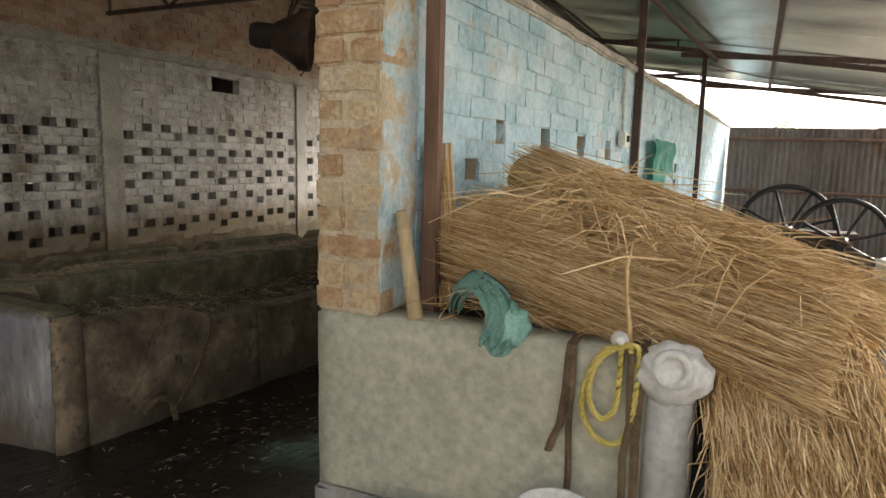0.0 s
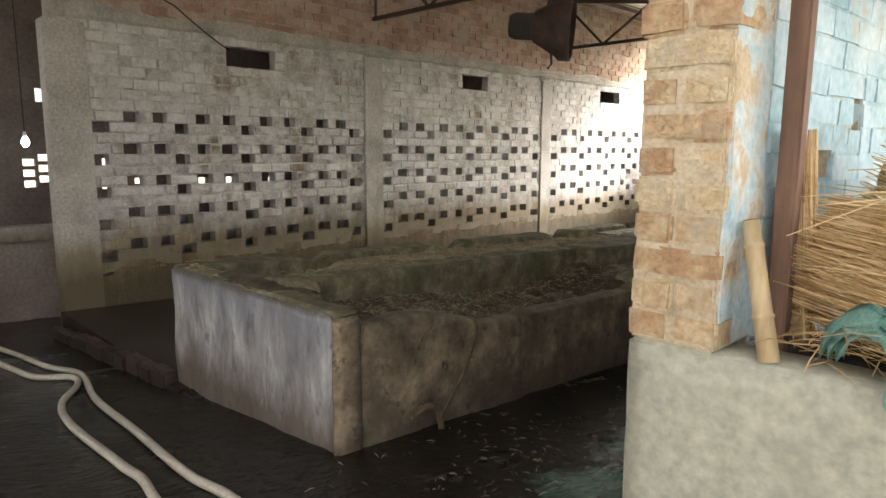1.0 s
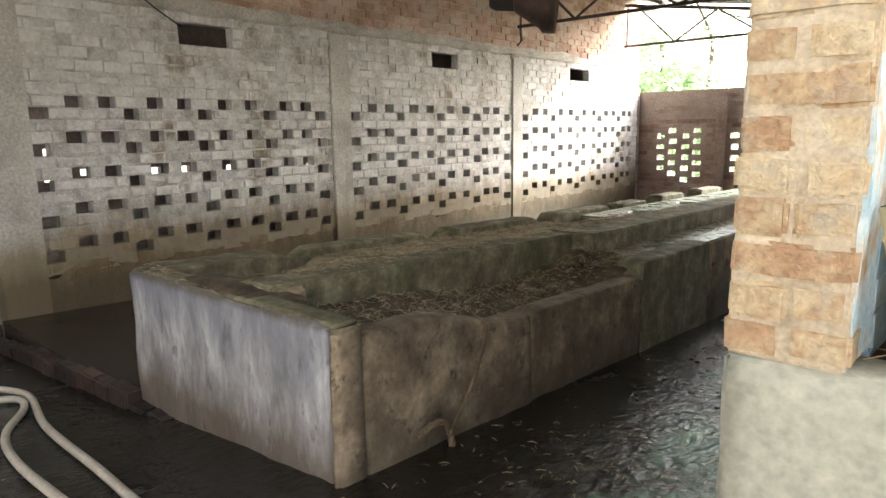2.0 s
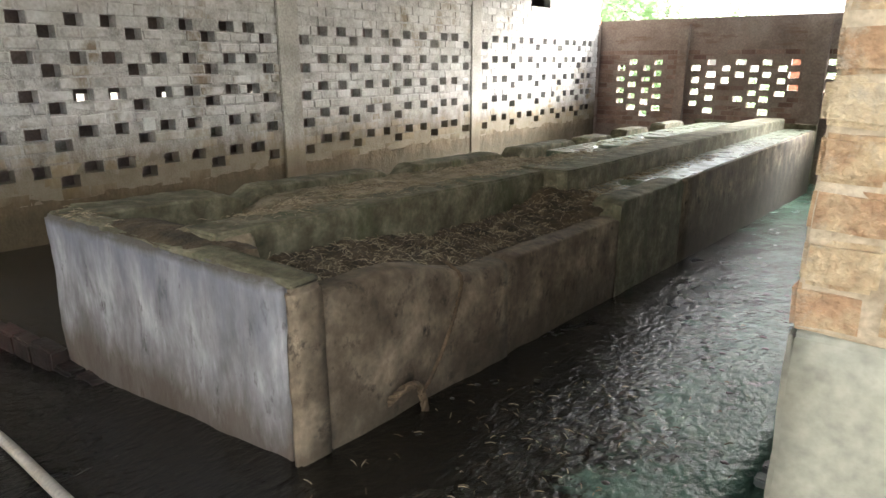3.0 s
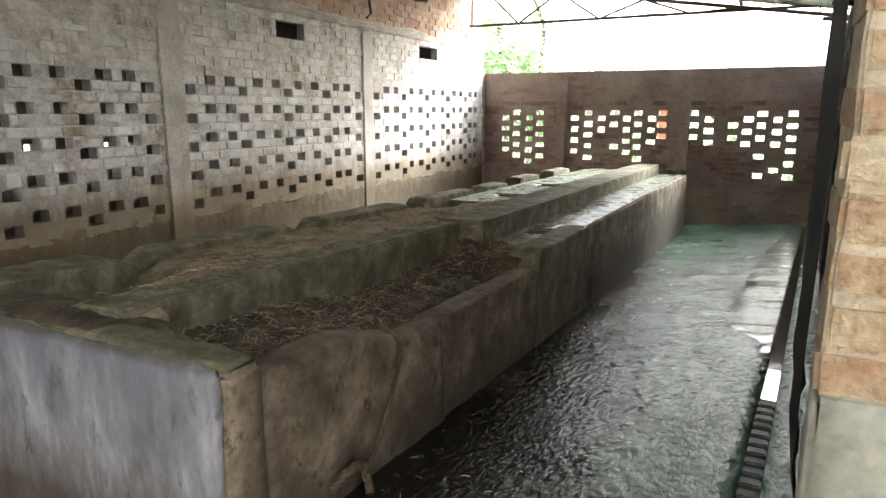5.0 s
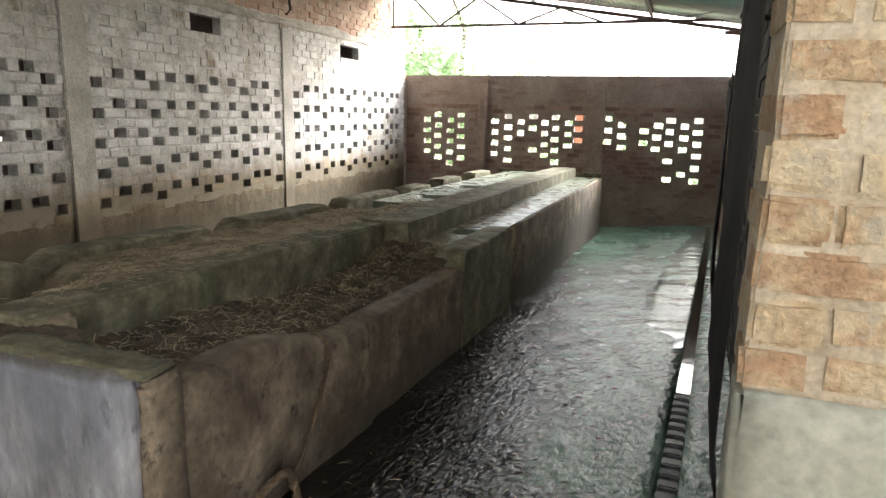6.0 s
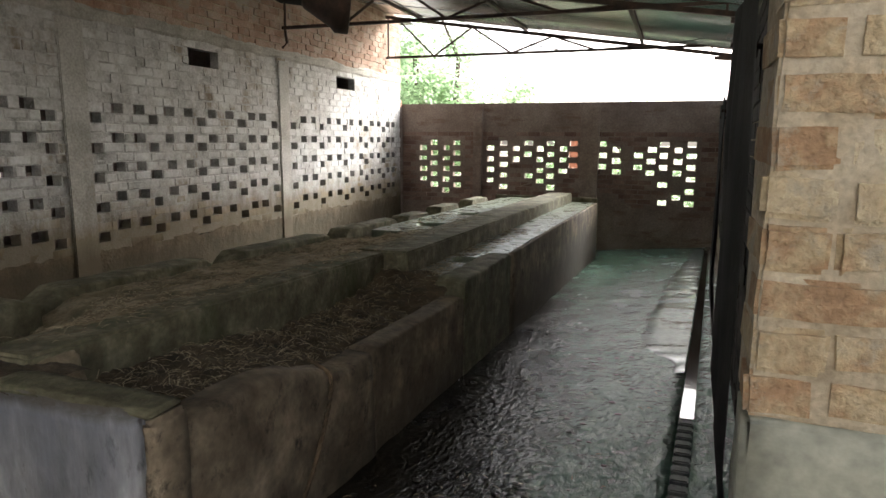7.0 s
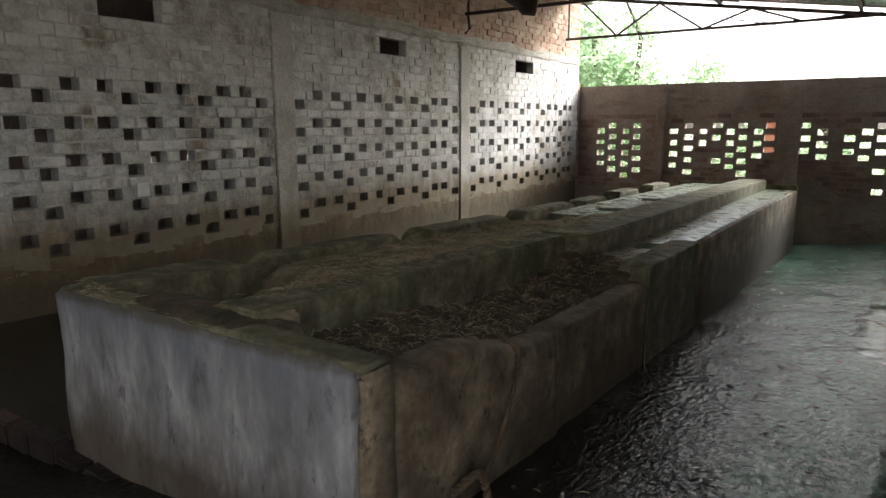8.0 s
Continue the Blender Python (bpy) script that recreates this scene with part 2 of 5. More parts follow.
M_BLUE_ONE = material("blue_limewash", [(0.34, 0.48, 0.53), (0.50, 0.60, 0.62), (0.62, 0.65, 0.63)], 7, 40, 0.9, 1.0, 0.016, stain=(0.46, 0.37, 0.25), stain_size=7, stain_cut=0.47)
M_FRONT = material("pale_splashed_render", [(0.13, 0.125, 0.125), (0.27, 0.265, 0.27), (0.47, 0.465, 0.475)], 7.0, 34, 0.7, 1.0, 0.010, stretch=(1, 1, 0.32), stain=(0.035, 0.026, 0.018), stain_size=12, stain_cut=0.59, stain_stretch=(1, 1, 0.4), splash=[((0.15, 0.16, 0.195), 0.48, 0.16, -0.7), ((0.075, 0.052, 0.03), -0.14, 0.10, 0.5), ((0.09, 0.075, 0.05), 0.47, 0.43, -0.12)])
# brown dung stain, with the shade of the trough's east side in the colour
M_SIDE = material("dung_stained_shaded_render", [(0.065, 0.046, 0.028), (0.15, 0.113, 0.073), (0.32, 0.25, 0.17)], 5.0, 30, 0.85, 0.8, 0.010, stain=(0.035, 0.026, 0.016), stain_size=9, stain_cut=0.55, splash=[((0.05, 0.04, 0.025), -0.3, 0.02, 0.4)])
M_LUMP = material("crumbled_render", [(0.12, 0.095, 0.06), (0.23, 0.185, 0.12), (0.34, 0.28, 0.19)], 9, 40, 0.95, 0.8, 0.01)
M_CHAFF = material("trampled_chaff", [(0.13, 0.095, 0.055), (0.29, 0.225, 0.13), (0.50, 0.41, 0.27)], 4, 60, 0.8, 0.2, 0.003, per_piece=0.7, island=True)
M_BED = material("chaff_crust", [(0.09, 0.083, 0.043), (0.25, 0.205, 0.125), (0.43, 0.36, 0.25)], 6, 80, 0.95, 1.0, 0.015)
M_WOODD = material("rusty_brown_post", [(0.10, 0.055, 0.035), (0.16, 0.09, 0.06), (0.22, 0.14, 0.10)], 5, 45, 0.75, 0.4, 0.004, stretch=(1, 1, 0.2))
M_BAMBOO = material("dry_bamboo", [(0.36, 0.26, 0.14), (0.50, 0.39, 0.23), (0.62, 0.51, 0.33)], 6, 40, 0.7, 0.3, 0.003, stretch=(1, 1, 0.15))
M_CLOTH = material("sea_green_cloth", [(0.16, 0.36, 0.30), (0.24, 0.46, 0.40), (0.34, 0.54, 0.48)], 9, 120, 0.9, 0.5, 0.004)
M_CLOTH2 = material("green_net_cloth", [(0.08, 0.40, 0.32), (0.18, 0.52, 0.44), (0.5, 0.66, 0.62)], 9, 120, 0.9, 0.5, 0.004)
M_YELLOW = material("yellow_nylon_rope", [(0.42, 0.33, 0.07), (0.54, 0.44, 0.11), (0.62, 0.54, 0.22)], 30, 160, 0.55, 0.5, 0.003)
M_BROWNROPE = material("worn_brown_webbing", [(0.06, 0.04, 0.022), (0.11, 0.075, 0.042), (0.17, 0.12, 0.07)], 14, 90, 0.9, 0.6, 0.004)
M_PLASTIC = material("dull_white_plastic", [(0.50, 0.50, 0.47), (0.62, 0.62, 0.59), (0.70, 0.70, 0.67)], 8, 60, 0.45, 0.3, 0.004)
M_PVC = material("grey_cement_pipe", [(0.36, 0.37, 0.36), (0.44, 0.45, 0.44), (0.52, 0.53, 0.52)], 4, 40, 0.6, 0.3, 0.003)
M_HOSE = material("milky_plastic_hose", [(0.34, 0.30, 0.23), (0.45, 0.41, 0.33), (0.53, 0.49, 0.41)], 6, 60, 0.4, 0.2, 0.002)
M_FENCE = material("rusty_tin_fence", [(0.10, 0.075, 0.06), (0.17, 0.14, 0.12), (0.24, 0.21, 0.19)], 1.6, 24, 0.6, 0.3, 0.003, metal=0.3, stretch=(1, 1, 0.25), stain=(0.12, 0.065, 0.04), stain_cut=0.58)
M_IRON = material("black_cast_iron", [(0.012, 0.012, 0.012), (0.025, 0.024, 0.023), (0.05, 0.045, 0.04)], 8, 60, 0.5, 0.3, 0.002, metal=0.6)
M_LEAF = material("green_leaf", [(0.045, 0.09, 0.02), (0.08, 0.15, 0.035), (0.13, 0.20, 0.06)], 0.8, 9, 0.6, 0.2, 0.003, per_piece=0.4, island=True)
def translucent_leaf(m, colour):
    """Lets daylight through thin leaves."""
    n, l = m.node_tree.nodes, m.node_tree.links
    tr = n.new("ShaderNodeBsdfTranslucent")
    tr.inputs["Color"].default_value = (*colour, 1)
    mx = n.new("ShaderNodeMixShader")
    mx.inputs[0].default_value = 0.72
    l.new(n["Principled BSDF"].outputs[0], mx.inputs[1])
    l.new(tr.outputs[0], mx.inputs[2])
    l.new(mx.outputs[0], n["Material Output"].inputs["Surface"])


translucent_leaf(M_LEAF, (0.50, 0.66, 0.42))
M_BARK = material("tree_bark", [(0.07, 0.05, 0.035), (0.12, 0.09, 0.065), (0.17, 0.14, 0.11)], 5, 40, 0.95, 0.8, 0.01, stretch=(1, 1, 0.3))
M_DUNG = material("wet_dung", [(0.008, 0.008, 0.005), (0.02, 0.018, 0.012), (0.035, 0.03, 0.02)], 12, 70, 0.35, 0.8, 0.008)
M_GRATE = material("worn_grate_cement", [(0.10, 0.11, 0.10), (0.16, 0.17, 0.16), (0.22, 0.23, 0.21)], 8, 60, 0.5, 0.5, 0.004)
M_WATER = material("standing_wash_water", [(0.02, 0.022, 0.02), (0.03, 0.034, 0.03)], 2, 20, 0.06, 0.15, 0.003)
M_FILM = material("water_film_on_concrete", [(0.10, 0.15, 0.13), (0.17, 0.22, 0.20), (0.24, 0.29, 0.27)], 3, 24, 0.22, 0.35, 0.006, wet=0.14)
M_CABLE = material("dark_cable", [(0.015, 0.015, 0.015), (0.03, 0.03, 0.03)], 5, 40, 0.6, 0.1, 0.002)


# ---- helpers ----
def mesh_of(bm, name, mat, smooth=False):
    me = bpy.data.meshes.new(name)
    bmesh.ops.recalc_face_normals(bm, faces=bm.faces)
    bm.to_mesh(me)
    bm.free()
    me.materials.append(mat)
    if smooth:
        me.polygons.foreach_set("use_smooth", [True] * len(me.polygons))
    return me


def part(name, bm, mat, parent=None, label="", smooth=False):
    ob = new(name, mesh_of(bm, name, mat, smooth))
    if parent:
        ob.parent = parent
    if label:
        ob["label"] = label
    return ob


def thing(name, label, category, group="", kind=""):
    return tagged(new(name), label, category, group, kind)


def box(x0, x1, y0, y1, z0, z1, bm=None, bevel=0.0):
    bm = bm or bmesh.new()
    vs = [bm.verts.new((x, y, z)) for x in (x0, x1) for y in (y0, y1) for z in (z0, z1)]
    fs = [bm.faces.new([vs[i] for i in q]) for q in ((0, 1, 3, 2), (4, 6, 7, 5), (0, 4, 5, 1), (2, 3, 7, 6), (0, 2, 6, 4), (1, 5, 7, 3))]
    if bevel:
        bmesh.ops.bevel(bm, geom=list({e for f in fs for e in f.edges}), offset=bevel, segments=2, affect="EDGES")
    return bm


def rods(points, r, bm=None, seg=8):
    """A tube along points."""
    bm = bm or bmesh.new()
    rings = []
    pts = [Vector(p) for p in points]
    for i, p in enumerate(pts):
        d = (pts[min(i + 1, len(pts) - 1)] - pts[max(i - 1, 0)]).normalized()
        a = d.cross(Vector((0, 0, 1)) if abs(d.z) < 0.95 else Vector((1, 0, 0))).normalized()
        c = d.cross(a)
        rad = r[i] if isinstance(r, (list, tuple)) else r
        rings.append([bm.verts.new(p + a * math.cos(t) * rad + c * math.sin(t) * rad) for t in [2 * math.pi * k / seg for k in range(seg)]])
    for u, v in zip(rings, rings[1:]):
        for k in range(seg):
            bm.faces.new((u[k], u[(k + 1) % seg], v[(k + 1) % seg], v[k]))
    bm.faces.new(rings[0][::-1])
    bm.faces.new(rings[-1])
    return bm


def boxes_mesh(name, cells, mat, loose=0.0):
    """Many boxes (x0,x1,y0,y1,z0,z1) in one mesh; loose: how far corners stray."""
    v, f = [], []
    r = random.Random(len(cells))
    for x0, x1, y0, y1, z0, z1 in cells:
        b = len(v)
        v += [(x + r.uniform(-loose, loose) * 0.6, y + r.uniform(-loose, loose), z + r.uniform(-loose, loose)) for x in (x0, x1) for y in (y0, y1) for z in (z0, z1)]
        f += [tuple(b + i for i in q) for q in ((0, 1, 3, 2), (4, 6, 7, 5), (0, 4, 5, 1), (2, 3, 7, 6), (0, 2, 6, 4), (1, 5, 7, 3))]
    me = bpy.data.meshes.new(name)
    me.from_pydata(v, [], f)
    me.materials.append(mat)
    return me


def rough_block(x0, x1, y0, y1, z0, z1, step=0.05, amp=0.006, seed=0.0, bevel=0.012):
    """A rendered block with slightly uneven faces and soft edges."""
    bm = box(x0, x1, y0, y1, z0, z1, bevel=bevel)
    for axis, lo, hi in ((0, x0, x1), (1, y0, y1), (2, z0, z1)):
        k = min(60, int((hi - lo) / step))
        for i in range(1, k):
            co = [0, 0, 0]
            no = [0, 0, 0]
            co[axis], no[axis] = lo + (hi - lo) * i / k, 1
            bmesh.ops.bisect_plane(bm, geom=bm.verts[:] + bm.edges[:] + bm.faces[:], plane_co=co, plane_no=no)
    for v in bm.verts:
        q = v.co * 4 + Vector((seed, 0, 0))
        v.co += Vector((noise.noise(q), noise.noise(q + Vector((7, 1, 0))), noise.noise(q + Vector((3, 9, 0))))) * amp
        q = v.co * 17 + Vector((seed, 5, 0))
        v.co += Vector((noise.noise(q), noise.noise(q + Vector((7, 1, 0))), noise.noise(q + Vector((3, 9, 0))))) * amp * 0.4
    return bm


def floor_z(x, y):
    return -0.157 + 0.085 * (x + 1.34) - 0.065 * (y - 3.88)


def grid_sheet(x0, x1, y0, y1, nx, ny, height):
    bm = bmesh.new()
    g = [[bm.verts.new((x0 + (x1 - x0) * i / nx, y0 + (y1 - y0) * j / ny, height(x0 + (x1 - x0) * i / nx, y0 + (y1 - y0) * j / ny))) for j in range(ny + 1)] for i in range(nx + 1)]
    for i in range(nx):
        for j in range(ny):
            bm.faces.new((g[i][j], g[i + 1][j], g[i + 1][j + 1], g[i][j + 1]))
    return bm


# ---- floor and ground ----
DRAIN = (-1.365, -1.285)


def floor_height(x, y):
    p = Vector((x * 2.2, y * 2.2, 0))
    z = floor_z(x, y) + 0.010 * noise.noise(p) + 0.007 * noise.noise(p * 3.1) + 0.004 * noise.noise(p * 8.3)
    u = x - 0.052 * (y - 3.43)
    if DRAIN[0] + 0.005 < u < DRAIN[1] - 0.005 and 2.6 < y < 14.2:
        z -= 0.06
    return z


def floor_sheet():
    xs = sorted([-10.6 + 0.07 * i for i in range(133)] + [DRAIN[0], DRAIN[0] + 0.008, DRAIN[1] - 0.008, DRAIN[1]] + [-1.22 + 0.09 * i for i in range(70)])
    ys = [-3.0 + 0.07 * i for i in range(249)]
    bm = bmesh.new()
    g = [[bm.verts.new((x + 0.052 * (y - 3.43), y, floor_height(x + 0.052 * (y - 3.43), y))) for y in ys] for x in xs]
    for u, v in zip(g, g[1:]):
        for j in range(len(ys) - 1):
            bm.faces.new((u[j], v[j], v[j + 1], u[j + 1]))
    return bm


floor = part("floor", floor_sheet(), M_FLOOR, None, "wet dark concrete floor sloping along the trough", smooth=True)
tagged(floor, category="floor", kind="structure")
ground = part("ground", grid_sheet(-400, 400, -400, 400, 80, 80, lambda x, y: -1.25 + 0.02 * noise.noise(Vector((x, y, 0)))), M_GROUND, None, "bare earth yard round the shed")
tagged(ground, category="ground", kind="structure")

# ---- perforated west wall ----
WX, WT, COURSE = -7.07, 0.13, 0.104
A_HOLES = [3.02, 3.31, 3.75, 4.04, 4.49, 4.79, 5.25, 5.52, 6.54, 6.85, 7.32, 7.64, 8.09, 8.43, 8.91, 9.18, 10.29, 10.60, 11.10, 11.44, 11.94, 12.31, 12.79, 13.1, 13.55, 13.8]
B_HOLES = [2.73, 3.52, 4.26, 5.02, 5.74, 6.27, 7.07, 7.87, 8.69, 9.47, 10.0, 10.85, 11.69, 12.54, 13.33]
VENTS = [(4.04, 4.63), (7.70, 8.26), (11.40, 12.08)]
COLUMNS = [(2.31, 2.66), (5.88, 6.18), (9.60, 9.86)]
WALL_END = 14.2


def row_spans(n):
    """Solid spans of course n of the west wall (n counts down from the topmost row of openings)."""
    r = random.Random(n)
    cuts = []
    if 0 <= n <= 14 and n % 3 == 0:
        cuts = [(y - 0.073 + r.uniform(-.02, .01), y + 0.073 + r.uniform(-.01, .02)) for y in A_HOLES]
    if 0 <= n <= 14 and n % 3 == 1:
        cuts = [(y - 0.073 + r.uniform(-.02, .01), y + 0.073 + r.uniform(-.01, .02)) for y in B_HOLES]
    if n in (-6, -7):
        cuts = list(VENTS)
    spans, y = [], 2.36
    for a, b in sorted(cuts):
        spans.append((y, a))
        y = b
    spans.append((y, WALL_END))
    return spans


def split_bricks(a, b, n, length=0.245):
    """Brick ends along a span, in running bond."""
    out, y = [], a
    off = (n % 2) * length / 2
    k = math.ceil((a - off) / length + 0.3)
    while True:
        e = off + k * length
        if e > b - 0.06:
            break
        if e - y > 0.06:
            out.append((y, e))
            y = e
        k += 1
    out.append((y, b))
    return out


rng = random.Random(4)
wall_west = thing("wall_west", "whitewashed brick wall with rows of square air holes", "wall", kind="structure")
core, near_bricks, far_bricks = [], [], []
for n in range(-8, 15):
    zc = 1.52 - COURSE * n
    for a, b in row_spans(n):
        core.append((WX - WT, WX - 0.006 + (0.007 if n > 8 else 0.0), a, b, zc - COURSE / 2, zc + COURSE / 2))
        for y0, y1 in split_bricks(a, b, n):
            if any(y0 >= c0 - 0.02 and y1 <= c1 + 0.02 for c0, c1 in COLUMNS):
                continue
            j = rng.uniform(-0.008, 0.006)
            cell = (WX - 0.06, WX + j, y0 + 0.005 + rng.uniform(-.003, .006), y1 - 0.005 + rng.uniform(-.006, .003), zc - COURSE / 2 + 0.008 + rng.uniform(-.006, .006), zc + COURSE / 2 - 0.008 + rng.uniform(-.006, .006))
            (near_bricks if n in range(1, 12) and 2.6 < y0 < 8.9 else far_bricks).append(cell)
ob = new("mortar_core", boxes_mesh("mortar_core", core, M_MORTAR))
ob.parent = wall_west


def plaster_foot():
    """The plastered foot of the wall, with a ragged upper edge."""
    bm = bmesh.new()
    rows = []
    for i in range(360):
        y = 2.36 + (WALL_END - 2.36) * i / 359
        zt = 1.52 - COURSE * 14.5 + 0.025 + 0.075 * noise.noise(Vector((y * 2.1, 0, 4))) + 0.04 * noise.noise(Vector((y * 9, 0, 4)))
        rows.append([bm.verts.new((WX + 0.003 + 0.006 * noise.noise(Vector((y * 3, z * 3, 1))) + 0.006 * noise.noise(Vector((y * 11, z * 11, 1))), y, z)) for z in [-1.2 + (zt + 1.2) * k / 13 for k in range(14)]])
    for u, v in zip(rows, rows[1:]):
        for k in range(13):
            bm.faces.new((u[k], v[k], v[k + 1], u[k + 1]))
    back = [[bm.verts.new((WX - WT, c[k].co.y, c[k].co.z)) for k in (0, 13)] for c in rows]
    for (a, b), (c, d), u, v in zip(back, back[1:], rows, rows[1:]):
        bm.faces.new((a, b, d, c))
        bm.faces.new((b, u[13], v[13], d))
    return bm


def rough_strip(y0, y1, z0, z1):
    """A hand-laid cement band with wavering edges."""
    bm = bmesh.new()
    rows, n = [], 240
    for i in range(n + 1):
        y = y0 + (y1 - y0) * i / n
        a = z0 + 0.03 * noise.noise(Vector((y * 1.7, 0, 7))) + 0.012 * noise.noise(Vector((y * 8, 0, 7)))
        d = z1 + 0.05 * noise.noise(Vector((y * 1.3, 5, 7))) + 0.02 * noise.noise(Vector((y * 9, 5, 7)))
        ring = [(WX - WT, a)] + [(WX + 0.013 + 0.010 * noise.noise(Vector((y * 6, k * 1.5, 2))) - (0.012 if k in (0, 5) else 0), a + (d - a) * k / 5) for k in range(6)] + [(WX - WT, d)]
        rows.append([bm.verts.new((x, y, z)) for x, z in ring])
    for u, v in zip(rows, rows[1:]):
        for k in range(len(u) - 1):
            bm.faces.new((u[k], v[k], v[k + 1], u[k + 1]))
    bm.faces.new(rows[0])
    bm.faces.new(rows[-1])
    return bm


part("lower_plaster", plaster_foot(), M_PLASTER, wall_west, "dirty plaster foot of the wall")
part("cement_band", rough_strip(2.36, WALL_END, 1.52 + COURSE * 8.5 - 0.02, 2.53), M_CEMENT, wall_west, "rough cement tie band")
for c0, c1 in COLUMNS:
    part("column", box(WX - WT - 0.05, WX + 0.022, c0, c1, -1.0, 2.36, bevel=0.01), M_COLUMN, wall_west, "whitewashed concrete column")
far_core, red = [], []
for n in range(0, 13):
    zc = 2.50 + 0.05 + 0.1 * n
    far_core.append((WX - WT, WX - 0.012, 2.36, WALL_END, zc - 0.05, zc + 0.05))
    for y0, y1 in split_bricks(2.36, WALL_END, n):
        red.append((WX - 0.05, WX + rng.uniform(-0.006, 0.006), y0 + 0.006, y1 - 0.006, zc - 0.043, zc + 0.043))
ob = new("upper_core", boxes_mesh("upper_core", far_core, M_PIERJ))
ob.parent = wall_west
ob = tagged(new("upper_bricks", boxes_mesh("upper_bricks", red, M_RED, 0.008)), "bare red bricks above the band", kind="stuff")
ob.parent = wall_west

# ---- dark shed behind the west wall ----
BX = -10.2
outer_holes = [(y - 0.075, y + 0.075, z - 0.045, z + 0.045) for y, z in ((2.82, 1.02), (3.00, 1.08), (2.82, 0.88), (3.00, 0.94), (2.82, 0.74), (3.00, 0.80), (3.18, 1.02), (3.18, 0.88), (3.78, 1.02), (3.76, 0.68), (4.2, 0.88), (4.2, 0.74), (5.15, 0.72), (5.6, 0.72), (6.35, 0.70), (7.0, 0.70), (7.52, 0.68), (7.89, 0.66))] + [(2.95, 3.22, 1.80, 1.98)]


def pierced(name, axis, at, thick, lo, hi, z_lo, z_hi, holes, mat, parent):
    """A wall slab with square openings through it, along x or y."""
    us = sorted({lo, hi} | {v for h in holes for v in h[:2]})
    zz = sorted({z_lo, z_hi} | {v for h in holes for v in h[2:]})
    cells = []
    for u0, u1 in zip(us, us[1:]):
        z0 = None
        for a, b in list(zip(zz, zz[1:])):
            inside = any(h[0] <= u0 + 1e-4 and u1 <= h[1] + 1e-4 and h[2] <= a + 1e-4 and b <= h[3] + 1e-4 for h in holes)
            if inside:
                if z0 is not None:
                    cells.append((u0, u1, z0, a))
                z0 = None
            elif z0 is None:
                z0 = a
        if z0 is not None:
            cells.append((u0, u1, z0, zz[-1]))
    full = [(u0, u1, at, at + thick, a, b) if axis == "x" else (at, at + thick, u0, u1, a, b) for u0, u1, a, b in cells]
    ob = new(name, boxes_mesh(name, full, mat))
    ob.parent = parent
    return ob


back_wall = thing("wall_far_west", "dim brick wall of the neighbouring shed with bright holes", "wall", kind="structure")
pierced("brickwork", "y", BX - 0.12, 0.12, -1.0, 14.6, -1.2, 3.9, outer_holes, M_BROWN, back_wall)
back_end = part("wall_side", box(BX, WX - WT - 0.01, 14.21, 14.33, -1.2, 3.9), M_BROWN, None, "dim end wall of the neighbouring shed")
tagged(back_end, category="wall", kind="structure")
parapet = thing("parapet", "low wall with a pale cement coping", "wall", kind="structure")
part("wall_body", box(-8.66, -8.5, 1.2, 6.5, -0.9, 0.20), M_BROWN, parapet)
part("coping", box(-8.70, -8.46, 1.2, 6.5, 0.203, 0.37, bevel=0.015), M_COLUMN, parapet)

# ---- end wall ----
EY = 14.3
wall_north = thing("wall_north", "brown plastered end wall with a lattice of square holes", "wall", kind="structure")
odd = [1.16, 0.94, 0.72, 0.50, 0.27, 0.03]
even = [1.05, 0.83, 0.61, 0.39, 0.15]
end_holes = []
rng = random.Random(9)
for x, zs in ((-6.57, even[:4]), (-6.32, odd[:5]), (-6.04, even[:5]), (-5.81, odd[:5]), (-5.07, even[:4]), (-4.79, odd[:5]), (-4.53, even[:2]), (-4.27, [1.16, 0.94, 0.5]),
              (-4.03, even[:4]), (-3.81, odd[:5]), (-3.56, even[:3]), (-3.36, odd[:3]), (-2.78, odd[:3]), (-2.52, even[:3]), (-2.1, [0.94, 0.72]), (-1.87, even[:3]), (-1.64, [1.16, 0.94, 0.72, 0.38, 0.03]), (-1.38, [1.05, 0.83, 0.61, 0.15]), (-1.14, odd)):
    end_holes += [(x - 0.08 + rng.uniform(-.015, .015), x + 0.08 + rng.uniform(-.015, .015), z - 0.05 + rng.uniform(-.008, .008), z + 0.05 + rng.uniform(-.008, .008)) for z in zs]
pierced("lattice", "x", EY, 0.12, -7.3, -0.56, -1.2, 1.965, end_holes, M_ENDWALL, wall_north)
bare = []
for n in range(16):
    z0 = -0.09 + 0.0925 * n
    for x0, x1 in split_bricks(-7.05, -0.6, n):
        if any(h[0] - 0.015 < x1 and x0 < h[1] + 0.015 and h[2] - 0.015 < z0 + 0.084 and z0 < h[3] + 0.015 for h in end_holes) or noise.noise(Vector((x0 * 0.9, z0 * 2.2, 5))) > 0.22:
            continue
        bare.append((x0 + 0.006, x1 - 0.006, EY - 0.006 + rng.uniform(-.004, .003), EY + 0.03, z0 + 0.006, z0 + 0.084))
ob = tagged(new("bare_bricks", boxes_mesh("bare_bricks", bare, M_ENDBRICK, 0.004)), "dull red bricks where the plaster has fallen", kind="stuff")
ob.parent = wall_north
for x0, x1, top in ((-7.38, -7.06, 1.90), (-5.42, -5.24, 1.86), (-3.22, -2.86, 1.86)):
    part("pilaster", box(x0, x1, EY - 0.12, EY + 0.004, -1.2, top, bevel=0.012), M_ENDWALL, wall_north)
